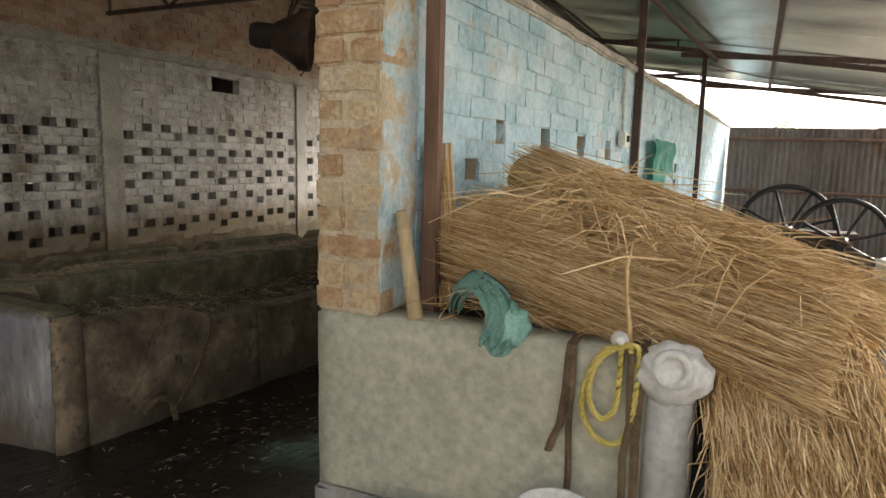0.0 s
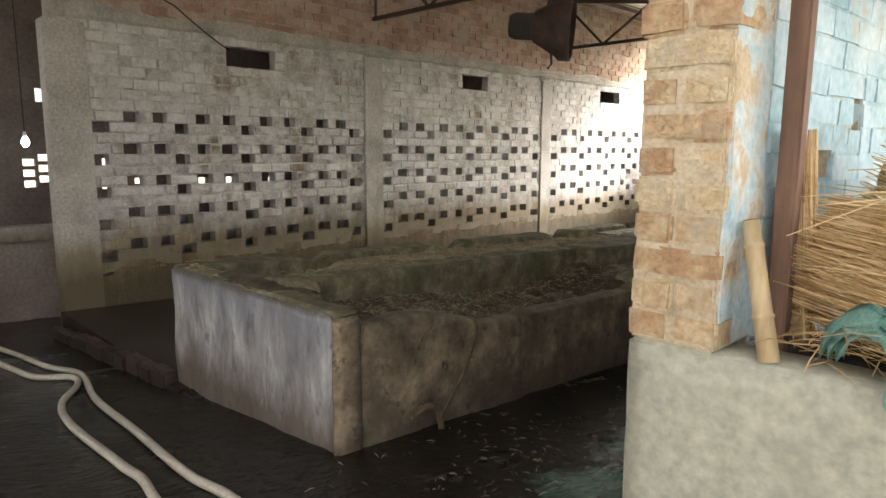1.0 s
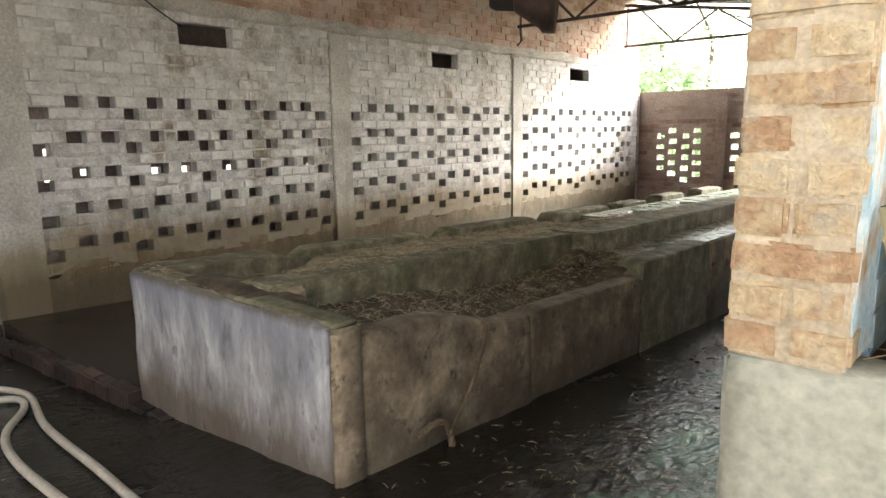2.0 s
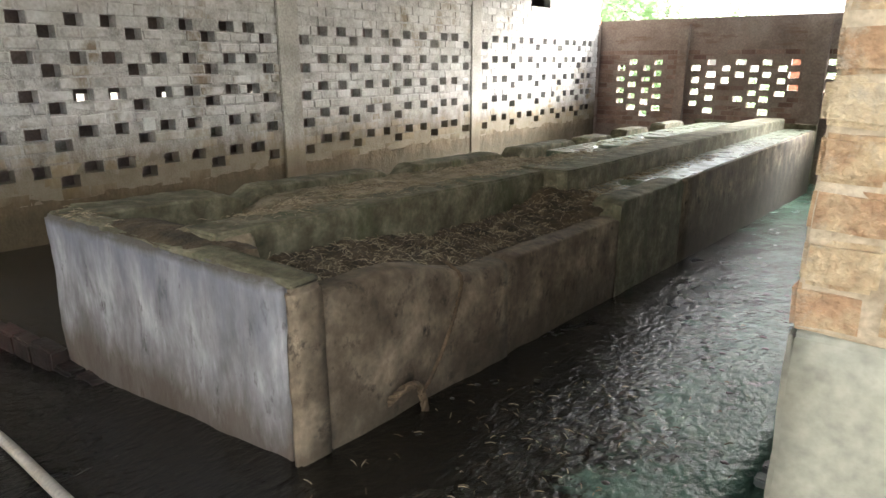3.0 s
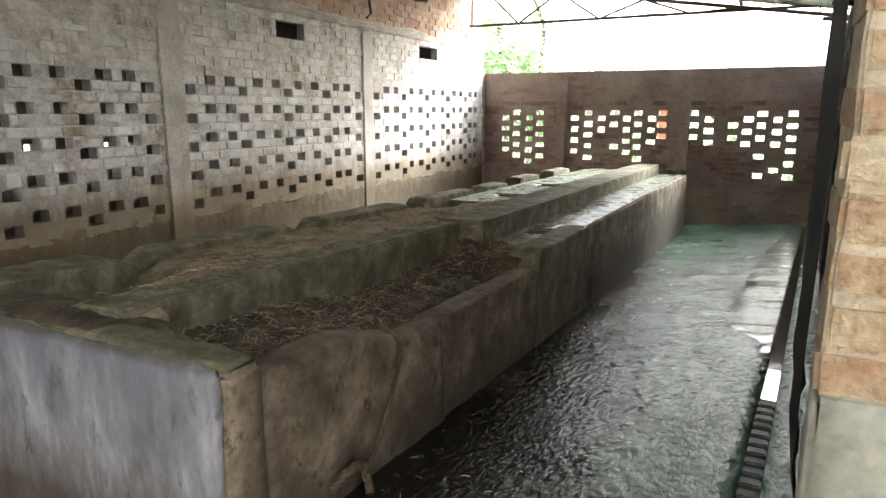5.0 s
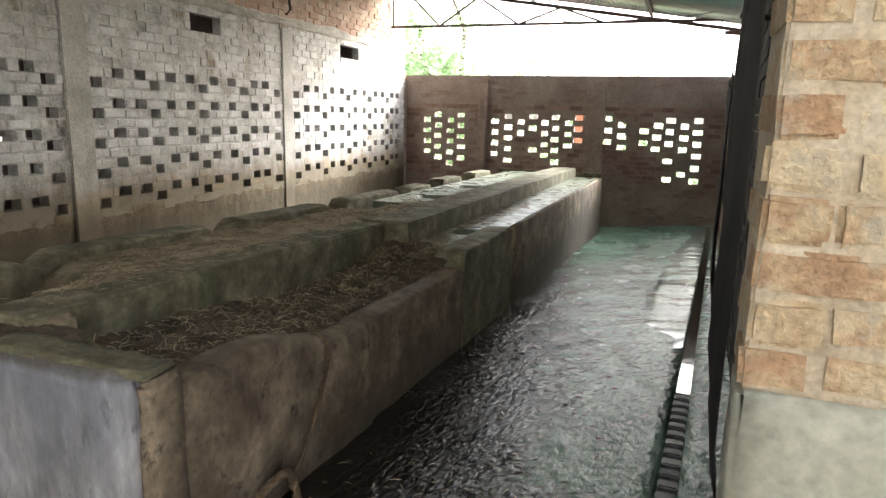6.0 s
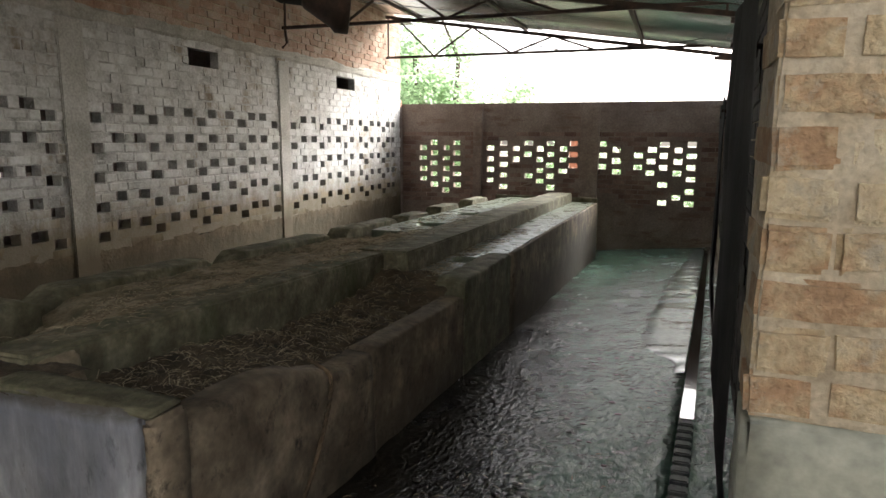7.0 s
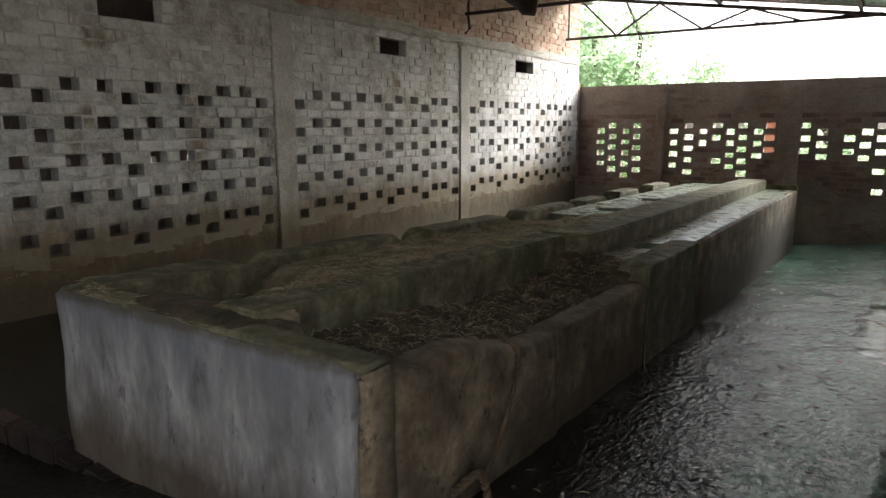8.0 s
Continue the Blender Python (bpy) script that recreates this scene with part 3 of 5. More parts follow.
for z in (1.91, 1.985):
    part("brick", box(-7.37, -7.07, EY - 0.125, EY + 0.0, z - 0.005, z + 0.062, bevel=0.008), M_RED_ONE, wall_north)

# ---- blue partition between the two sheds, a little askew ----


def face_x(y):
    return -1.0 + 0.046 * (y - 2.5)


def skew(bm_or_mesh):
    vs = bm_or_mesh.verts if isinstance(bm_or_mesh, bmesh.types.BMesh) else bm_or_mesh.vertices
    for v in vs:
        v.co.x += 0.046 * (v.co.y - 2.5)
    return bm_or_mesh


wall_east = thing("wall_east", "head-high brick partition with flaking blue limewash", "wall", kind="structure")
rng = random.Random(12)
blue_holes = [(3.28, 3.38, 1.30, 1.41), (3.88, 4.03, 1.295, 1.40), (4.54, 4.70, 1.26, 1.385), (5.22, 5.38, 1.24, 1.38), (2.97, 3.10, 1.14, 1.23), (7.3, 7.46, 1.1, 1.22), (8.3, 8.5, 1.12, 1.22), (8.3, 8.5, 0.94, 1.04)]
skin = pierced("limewash_skin", "y", -1.0145, 0.0095, 2.57, 14.6, -1.2, 1.93, blue_holes, M_BLUE_SKIN, wall_east)
skew(skin.data)
core_ob = pierced("wall_core", "y", -1.125, 0.11, 2.57, 14.6, -1.2, 1.93, blue_holes, M_PIERJ, wall_east)
skew(core_ob.data)
blue, inner = [], []
for n in range(0, 24):
    z0 = -0.22 + 0.09 * n
    if z0 > 1.9:
        break
    for y0, y1 in split_bricks(2.57, 14.6, n, 0.25):
        pieces = [(y0 + 0.005, y1 - 0.005)]
        for h in blue_holes:
            if h[2] < z0 + 0.085 and z0 + 0.005 < h[3]:
                pieces = [q for p, e in pieces for q in ((p, min(e, h[0])), (max(p, h[1]), e)) if q[1] - q[0] > 0.01]
        out = -1.0 + rng.uniform(-0.004, 0.003)
        blue += [(-1.05, out, p, e, z0 + 0.004, z0 + 0.086) for p, e in pieces]
        inner.append((-1.140 + rng.uniform(-0.006, 0.006), -1.09, y0 + 0.005, y1 - 0.005, z0 + 0.005, z0 + 0.085))
ob = tagged(new("blue_bricks", skew(boxes_mesh("blue_bricks", blue, M_BLUE, 0.006))), "bricks under flaking blue limewash", kind="stuff")
ob.parent = wall_east
ob = tagged(new("shed_side_bricks", skew(boxes_mesh("shed_side_bricks", inner, M_SHEDBRICK))), "dark bricks on the shed side", kind="stuff")
ob.parent = wall_east
part("coping", skew(rough_block(-1.16, -0.975, 2.57, 14.6, 1.935, 2.0, 0.2, 0.016, 6, 0.014)), M_CEMENT, wall_east, "thin cement coping")
low_wall = thing("low_wall", "waist-high grey cement rendered wall", "wall", kind="structure")


part("wall_body", rough_block(-1.25, -0.02, 2.31, 2.50, -0.5, 0.69, 0.08, 0.007), M_LOW, low_wall, smooth=True)
part("ledge", rough_block(-1.02, 1.6, 2.505, 2.9, -0.5, 0.66, 0.12, 0.006, 3), M_DARK, low_wall, "dark shelf behind the wall")
part("foot", rough_block(-1.24, 0.0, 2.27, 2.32, -0.5, 0.05, 0.08, 0.008, 5), M_TROUGH, low_wall, "stained cement skirting", smooth=True)

# ---- brick pier ----
pier = thing("brick_pier", "ochre brick pier with raw mortar joints", "pillar", kind="structure")
part("mortar_core", rough_block(-1.245, -1.006, 2.319, 2.56, 0.69, 3.0, 0.025, 0.007, 8, 0.006), M_PIERJ, pier)
rng = random.Random(21)


def pier_brick(x0, x1, y0, y1, z0, z1):
    return rough_block(x0, x1, y0, y1, z0, z1, 0.03, 0.009, x0 * 31 + z0 * 57, 0.010)


for n in range(25):
    z0 = 0.695 + 0.092 * n
    j = rng.uniform(-0.006, 0.006)
    if n % 2 == 0:
        spans = [(-1.252 + j, -1.0, 2.309 + rng.uniform(-.004, .004), 2.43)] if n not in (0, 4) else [(-1.252 + j, -1.135, 2.309, 2.43), (-1.12, -1.0, 2.314, 2.43)]
    else:
        m = -1.125 + rng.uniform(-0.012, 0.012)
        spans = [(-1.252 + j, m - 0.005, 2.309 + rng.uniform(-.005, .003), 2.55), (m + 0.005, -1.002 + rng.uniform(-.004, .006), 2.309 + rng.uniform(-.003, .005), 2.55)]
    for s in spans:
        part("brick", pier_brick(*s, z0 + 0.003, z0 + 0.087), M_PIER, pier)
part("limewash_edge", rough_block(-1.014, -0.998, 2.325, 2.565, 0.70, 3.0, 0.03, 0.011, 2, 0.004), M_BLUE_ONE, pier, "flaking blue limewash on the return")

# ---- feeding trough ----


def drop(y):
    """How far the trough has fallen at y: steeper along its first lengths."""
    return 0.035 * (y - 2.27) if y < 5.5 else 0.113 + 0.018 * (y - 5.5)


def slope(bm):
    for v in bm.verts:
        v.co.z -= drop(v.co.y)
    return bm


def rim(x0, x1, y0, y1, top, seed, ends=0.22, base=-0.7, low=0.16, soft=0.014, first=None):
    """A rim block along y whose two ends are cut off on a slant at the neck notches."""
    bm = bmesh.new()
    n, rings = 26, []
    first = ends if first is None else first
    for i in range(n + 1):
        y = y0 + (y1 - y0) * i / n
        h = top - low * max(0.0, 1 - (y - y0) / max(first, 0.01), 1 - (y1 - y) / max(ends, 0.01))
        prof = [(x0, base), (x0, h - 0.9 * soft), (x0 + 0.3 * soft, h - 0.3 * soft), (x0 + soft, h), ((x0 + x1) / 2, h + 0.006), (x1 - soft, h), (x1 - 0.3 * soft, h - 0.3 * soft), (x1, h - 0.9 * soft), (x1, h - 0.12), (x1, base)]
        ring = []
        for px, pz in prof:
            q = Vector((px * 5 + seed, y * 5, pz * 5))
            ring.append(bm.verts.new((px + 0.007 * noise.noise(q), y, pz + 0.008 * noise.noise(q * 1.9 + Vector((3, 3, 3))))))
        rings.append(ring)
    for u, v in zip(rings, rings[1:]):
        for k in range(len(u) - 1):
            bm.faces.new((u[k], v[k], v[k + 1], u[k + 1]))
    bm.faces.new(rings[0])
    bm.faces.new(rings[-1][::-1])
    return slope(bm)


def slab(x0, x1, y0, y1, top, holes, deep=0.2, base=-0.7):
    """A level slab along y with round bowls (y, radius) sunk into its middle."""
    bm = bmesh.new()
    cx, edge = (x0 + x1) / 2, y0
    for cy, rad in holes:
        s = rad + 0.05
        for q0, q1 in ((edge, cy - s),):
            k = max(1, int((q1 - q0) / 0.2))
            for i in range(k):
                a, b = q0 + (q1 - q0) * i / k, q0 + (q1 - q0) * (i + 1) / k
                bm.faces.new([bm.verts.new((x, y, top)) for x, y in ((x0, a), (x1, a), (x1, b), (x0, b))])
        hx = (x1 - x0) / 2
        angles = sorted([2 * math.pi * k / 32 for k in range(32)] + [math.atan2(sy * s, sx * hx) % (2 * math.pi) for sx in (-1, 1) for sy in (-1, 1)])
        rings = [[], [], [], []]
        for t in angles:
            c, d = math.cos(t), math.sin(t)
            m = min(hx / max(abs(c), 1e-6), s / max(abs(d), 1e-6))
            w = 1 + 0.05 * noise.noise(Vector((c * 2, d * 2, cy)))
            for ring, (f, z) in zip(rings, ((m, top), (rad * w, top), (rad * w * 0.93, top - 0.02), (rad * 0.8, top - deep))):
                ring.append(bm.verts.new((cx + c * f, cy + d * f, z)))
        n = len(angles)
        for u, v in zip(rings, rings[1:]):
            for k in range(n):
                bm.faces.new((u[k], u[(k + 1) % n], v[(k + 1) % n], v[k]))
        bm.faces.new(rings[3])
        edge = cy + s
    k = max(1, int((y1 - edge) / 0.25))
    for i in range(k):
        a, b = edge + (y1 - edge) * i / k, edge + (y1 - edge) * (i + 1) / k
        bm.faces.new([bm.verts.new((x, y, top)) for x, y in ((x0, a), (x1, a), (x1, b), (x0, b))])
    bmesh.ops.remove_doubles(bm, verts=bm.verts[:], dist=0.0005)
    rim_edges = [e for e in bm.edges if e.is_boundary]
    down = bmesh.ops.extrude_edge_only(bm, edges=rim_edges)["geom"]
    for v in down:
        if isinstance(v, bmesh.types.BMVert):
            v.co.z = base
    return slope(bm)


trough = thing("manger", "long double concrete feeding trough with mossy rims", "trough")
part("front_wall", rough_block(-4.44, -2.688, 2.27, 2.415, -0.6, 0.482, 0.05, 0.012, 1, 0.016), M_FRONT, trough, "pale end wall with blue paint traces and dung splashes", smooth=True)
part("wall_top", rough_block(-4.425, -2.665, 2.288, 2.412, 0.470, 0.492, 0.03, 0.010, 14, 0.006), M_MOSS, trough, "grimy mossy top of the end wall", smooth=True)
# separate slab, so that the end face's shade sits in its colour
part("corner", rough_block(-2.686, -2.645, 2.258, 2.412, -0.6, 0.475, 0.04, 0.010, 5, 0.014), M_SIDE, trough, "brown stained end of the front wall with its shade coloured in", smooth=True)


def sagging_wall(x0, x1, y0, y1, seed):
    """The first length of the side wall: level behind the corner, then worn down in a curve."""
    bm, rings = bmesh.new(), []
    for i in range(25):
        y = y0 + (y1 - y0) * i / 24
        h = 0.415 - 0.09 * max(0.0, (y - 2.72) / 0.4) ** 2 if y < 3.1 else max(0.25, 0.334 - 0.3 * (y - 3.1))
        ring = []
        for px, pz in [(x0, -0.5), (x0, h - 0.05), (x0 + 0.008, h - 0.010), (x0 + 0.02, h), (x1 - 0.035, h - 0.002), (x1 - 0.012, h - 0.012), (x1 - 0.002, h - 0.04), (x1 + 0.006, h - 0.25), (x1 + 0.004, -0.25), (x1, -0.5)]:
            q = Vector((px * 7 + seed, y * 7, pz * 7))
            ring.append(bm.verts.new((px + 0.010 * noise.noise(q), y, pz + 0.010 * noise.noise(q * 1.7))))
        rings.append(ring)
    for u, v in zip(rings, rings[1:]):
        for k in range(len(u) - 1):
            bm.faces.new((u[k], v[k], v[k + 1], u[k + 1]))
    bm.faces.new(rings[0])
    bm.faces.new(rings[-1][::-1])
    return bm


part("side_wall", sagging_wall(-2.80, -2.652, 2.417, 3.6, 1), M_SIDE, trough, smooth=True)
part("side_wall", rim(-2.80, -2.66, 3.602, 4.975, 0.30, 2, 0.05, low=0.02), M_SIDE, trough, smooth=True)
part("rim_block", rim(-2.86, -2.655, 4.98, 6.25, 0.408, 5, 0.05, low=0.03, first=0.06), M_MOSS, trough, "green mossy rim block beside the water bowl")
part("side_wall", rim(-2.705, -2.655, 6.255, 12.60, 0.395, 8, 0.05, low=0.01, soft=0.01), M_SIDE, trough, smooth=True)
part("bowl_slab", slab(-3.10, -2.708, 5.10, 12.60, 0.392, [(5.88, 0.155)]), M_SLAB, trough, "wet green slab with a round water bowl")
part("divider", slope(rough_block(-3.50, -3.275, 2.418, 5.08, -0.5, 0.535, 0.06, 0.006, 7, 0.012)), M_MOSS, trough)
part("divider", slope(rough_block(-3.50, -3.10, 5.085, 12.6, -0.5, 0.545, 0.12, 0.009, 9, 0.012)), M_MOSS, trough)
for k, (y0, y1, top, a, b) in enumerate(((2.418, 3.24, 0.485, 0.02, 0.10), (3.26, 4.72, 0.48, 0.24, 0.14), (4.80, 6.32, 0.485, 0.16, 0.13), (6.46, 7.84, 0.485, 0.16, 0.14), (8.0, 8.82, 0.48, 0.10, 0.10), (9.15, 10.05, 0.50, 0.10, 0.10), (10.6, 11.6, 0.50, 0.10, 0.10))):
    part("back_wall", rim(-4.56, -4.34 if k else -4.24, y0, y1, top, k * 3.0, b, low=0.13 if k else 0.03, first=a), M_MOSS, trough)
part("back_foot", slope(box(-4.50, -4.37, 2.445, 12.6, -0.7, 0.33)), M_MOSS, trough)
part("bowl_slab", slab(-4.30, -3.502, 7.0, 12.60, 0.44, [(7.72, 0.19), (9.1, 0.19)]), M_SLAB, trough, "wet green slab with round water bowls")
part("far_wall", slope(rough_block(-4.5, -2.66, 12.61, 12.75, -0.7, 0.47, 0.1, 0.008, 13)), M_MOSS, trough)
part("broken_lump", rough_block(-3.60, -3.24, 2.40, 2.60, 0.38, 0.50, 0.03, 0.03, 4), M_LUMP, trough, "crumbled yellowish render lump", smooth=True)


def crust(x0, x1, y0, y1, z, high):
    """A low mound of dried dung with a ragged outline."""
    def height(x, y):
        u, v = (2 * x - x0 - x1) / (x1 - x0), (2 * y - y0 - y1) / (y1 - y0)
        return z + high * (1 - u * u - v * v) + 0.010 * noise.noise(Vector((x * 9, y * 9, 1))) + 0.006 * noise.noise(Vector((x * 30, y * 30, 1)))
    return grid_sheet(x0, x1, y0, y1, 36, 20, height)


tagged(part("dung_crust", crust(-4.0, -3.14, 2.288, 2.54, 0.488, 0.026), M_DIRT, None, smooth=True), "dried brown dung and chaff caked on the trough wall", "dung", kind="stuff")


def step(a, b, v):
    t = min(1.0, max(0.0, (v - a) / (b - a)))
    return t * t * (3 - 2 * t)


def fodder_top(x, y):
    """Trampled fodder in the front trough, banked against the divider."""
    q = Vector((x, y, 0))
    z = 0.325 - 0.13 * (x + 2.8) - 0.08 * step(3.0, 3.8, y) + 0.12 * step(4.6, 5.15, y)
    return z - drop(y) + 0.035 * noise.noise(q * 5) + 0.025 * noise.noise(q * 13) + 0.012 * noise.noise(q * 31)


def bed_top(x, y):
    """Chaff in the back trough: a hollow at its near end, heaped up to the divider."""
    q = Vector((x, y, 3))
    z = 0.43 + 0.10 * step(-4.1, -3.6, x) - 0.14 * (1 - step(2.9, 3.4, y + 0.5 * (x + 4.0))) * (1 - step(-3.75, -3.5, x)) - 0.07 * step(6.2, 7.0, y)
    return z - drop(y) + 0.016 * noise.noise(q * 3) + 0.014 * noise.noise(q * 9) + 0.010 * noise.noise(q * 27)


fodder = part("fodder", grid_sheet(-3.28, -2.77, 2.41, 5.2, 30, 160, fodder_top), M_DIRT, None, smooth=True)
tagged(fodder, "dark trampled fodder lying in the trough", "fodder", kind="stuff")
bed = part("fodder_bed", grid_sheet(-4.40, -3.44, 2.41, 7.1, 44, 220, bed_top), M_BED, None, smooth=True)
tagged(bed, "dry chaff and mossy crust in the back trough", "fodder", kind="stuff")

# ---- roof ----


def roof_z(x):
    return 3.72 - 0.15 * (x + 7.07)


def corrugated(u0, u1, v0, v1, pitch, depth, place, thick=0.004):
    """A corrugated sheet: waves along u, straight along v."""
    bm = bmesh.new()
    n = int((u1 - u0) / pitch * 6)
    cols = []
    for i in range(n + 1):
        u = u0 + (u1 - u0) * i / n
        h = depth * math.sin(2 * math.pi * u / pitch)
        cols.append([bm.verts.new(place(u, v, h + t)) for t in (0, thick) for v in (v0, v1)])
    for a, b in zip(cols, cols[1:]):
        bm.faces.new((a[0], b[0], b[1], a[1]))
        bm.faces.new((a[2], a[3], b[3], b[2]))
        bm.faces.new((a[0], a[2], b[2], b[0]))
        bm.faces.new((a[1], b[1], b[3], a[3]))
    return bm


roof = thing("roof", "lean-to roof of galvanised corrugated tin sheets", "roof", kind="structure")
rng = random.Random(5)
for i, (x0, x1) in enumerate(((-10.6, -7.0), (-7.06, -3.9), (-3.96, -0.8), (-0.86, 2.3), (2.24, 5.2))):
    # western sheets are carried back unseen to y = -1.2 to shade the shed
    y = -1.2 if x1 < -0.5 else 1.2
    if x0 > 2.0:
        break
    end = 14.9 if x1 < -6.9 else 13.58
    while y < end - 0.18:
        y1 = min(y + 0.86, end)
        lift = 0.012 * ((i + int(y * 3)) % 2) + 0.008 * i
        zz = (lambda x, s=lift: (3.72 - 0.0 * x if x < -7.07 else roof_z(x)) + s)
        part("sheet", corrugated(y, y1, x0, x1, 0.09, 0.013, lambda u, v, h: (v, u, zz(v) + h)), M_TIN, roof)
        y += 0.80


def truss(y, x0=-7.06, x1=-0.75, zb=2.84):
    t = thing("roof_truss", "dark steel angle-iron roof truss", "truss", "roof trusses")
    part("bottom_chord", box(x0, x1, y - 0.022, y + 0.022, zb - 0.022, zb + 0.022), M_STEEL, t)
    bm = box(x0, 2.4, y - 0.025, y + 0.025, -0.03, 0.03)
    for v in bm.verts:
        v.co.z += roof_z(v.co.x) - 0.09
    part("top_chord", bm, M_STEEL, t)
    lo = True
    x = x0 + 0.25
    part("strut", rods([(x0 + 0.05, y, zb), (x0 + 0.05, y, roof_z(x0) - 0.1)], 0.018, seg=6), M_STEEL, t)
    pts = []
    while x < x1 - 1.2:
        pts.append((x, y, roof_z(x) - 0.1 if lo else zb))
        lo = not lo
        x += 0.78
    for a, b in zip(pts, pts[1:]):
        part("strut", rods([a, b], 0.020, seg=6), M_STEEL, t)
    for x in (x1 - 1.4, x1 - 0.2):
        part("strut", rods([(x, y, zb - 0.01), (x, y, roof_z(x) - 0.1)], 0.015, seg=6), M_STEEL, t)
    return t


for y in (2.5, 6.04, 9.75, 13.47):
    truss(y)
for x in (-6.3, -4.2, -2.1, 0.2, 2.2):
    bm = box(x - 0.025, x + 0.025, 0.3, 13.55, roof_z(x) - 0.065, roof_z(x) - 0.018)
    purlin = tagged(part("purlin", bm, M_STEEL), "dark steel purlin under the tin sheets", "purlin", "roof purlins", "structure")


def cable(points, r=0.006, label="thin dark electric cable slung under the roof"):
    pts = []
    for a, b in zip(points, points[1:]):
        a, b = Vector(a), Vector(b)
        for k in range(8):
            f = k / 8
            pts.append(a.lerp(b, f) - Vector((0, 0, 0.10 * (b - a).length * f * (1 - f))))
    pts.append(Vector(points[-1]))
    return tagged(part("electric_cable", rods(pts, r, seg=5), M_CABLE, smooth=True), label, "cable")


cable([(-4.9, 13.2, 3.15), (-3.3, 12.9, 2.78), (-1.0, 12.6, 2.86)])
cable([(-4.4, 9.8, 2.85), (-2.6, 12.8, 2.62), (-1.5, 13.2, 2.6)])
cable([(WX + 0.03, 2.9, 2.9), (WX + 0.03, 3.5, 2.62), (WX + 0.03, 4.06, 2.25)], 0.008, "dark cable running down the whitewashed wall to the vent")
cable([(-0.55, 9.7, 2.5), (0.4, 10.5, 2.36), (1.6, 12.0, 2.34)])

# ---- hanging fan near the west wall ----
fan = thing("exhaust_fan", "dusty dark industrial fan hung from the truss", "fan")
FC = Vector((-4.08, 5.66, 2.33))


def lathe(profile, seg=20, axis=Vector((0, 0, 1)), origin=Vector((0, 0, 0))):
    bm = bmesh.new()
    q = Vector((0, 0, 1)).rotation_difference(axis)
    rings = [[bm.verts.new(origin + q @ Vector((r * math.cos(2 * math.pi * k / seg), r * math.sin(2 * math.pi * k / seg), h))) for k in range(seg)] for r, h in profile]
    for u, v in zip(rings, rings[1:]):
        for k in range(seg):
            bm.faces.new((u[k], u[(k + 1) % seg], v[(k + 1) % seg], v[k]))
    bm.faces.new(rings[0])
    bm.faces.new(rings[-1][::-1])
    return bm


ax = Vector((0.86, 0.5, -0.08)).normalized()
part("motor", lathe([(0.05, -0.34), (0.10, -0.33), (0.12, -0.28), (0.12, -0.10), (0.10, -0.06)], 20, ax, FC), M_DARK, fan, smooth=True)
part("cowl", lathe([(0.12, -0.12), (0.14, -0.1), (0.25, 0.10), (0.29, 0.14), (0.29, 0.24), (0.28, 0.245), (0.275, 0.15), (0.13, -0.09)], 28, ax, FC), M_STEEL, fan, "flared dusty metal cowl", smooth=True)
part("hub", lathe([(0.03, 0.0), (0.06, 0.02), (0.06, 0.08), (0.03, 0.1)], 14, ax, FC), M_IRON, fan, smooth=True)
side = ax.cross(Vector((0, 0, 1))).normalized()
up = side.cross(ax)
for k in range(5):
    a = 2 * math.pi * k / 5
    d = side * math.cos(a) + up * math.sin(a)
    e = ax.cross(d)
    bm = bmesh.new()
    vs = [bm.verts.new(FC + ax * h + d * r + e * w) for r, w, h in ((0.05, -0.02, 0.03), (0.2, -0.05, 0.02), (0.2, 0.05, 0.08), (0.05, 0.02, 0.06))]
    vs += [bm.verts.new(v.co + ax * 0.004) for v in vs]
    for f in ((0, 1, 2, 3), (7, 6, 5, 4), (0, 4, 5, 1), (1, 5, 6, 2), (2, 6, 7, 3), (3, 7, 4, 0)):
        bm.faces.new([vs[i] for i in f])
    part("blade", bm, M_STEEL, fan)
part("hanger", rods([FC + Vector((-0.05, 0.05, 0.1)), (FC.x - 0.05, 6.04, roof_z(FC.x) - 0.085)], 0.015), M_STEEL, fan)
part("hanger", rods([FC + Vector((-0.15, 0.1, 0.08)), (FC.x - 0.1, 6.04, 2.84)], 0.015), M_STEEL, fan)
bracket = thing("wall_bracket", "rusty steel bracket under the truss end", "bracket")
part("arm", rods([(WX + 0.02, 9.72, 2.55), (WX + 0.10, 9.72, 2.62), (WX + 0.06, 9.74, 2.83)], 0.02, seg=6), M_STEEL, bracket)

# ---- dark boards hung on the shed side of the partition ----


def hung_sheet(y0, y1, z0, z1, seed, label):
    """A limp dark sheet hanging on the partition, with folds and a rounded foot."""
    bm = bmesh.new()
    n, m, g = 16, 20, []
    for i in range(n + 1):
        y = y0 + (y1 - y0) * i / n
        col = []
        for k in range(m + 1):
            z = z0 + (z1 - z0) * k / m
            w = 0.02 * math.sin(i * 1.3 + seed) + 0.03 * noise.noise(Vector((y * 3, z * 1.5, seed)))
            foot = 0.05 * max(0, 1 - k / 3)
            col.append(bm.verts.new((face_x(y) - 0.268 + 0.6 * w + foot * 0.6, y, z + foot * 0.3)))
        g.append(col)
    for u, v in zip(g, g[1:]):
        for k in range(m):
            bm.faces.new((u[k], v[k], v[k + 1], u[k + 1]))
    bmesh.ops.solidify(bm, geom=bm.faces[:], thickness=0.03)
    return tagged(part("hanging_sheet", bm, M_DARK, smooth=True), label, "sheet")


hung_sheet(2.63, 4.5, 0.14, 1.75, 1.0, "dark sack sheet hanging on the partition wall")
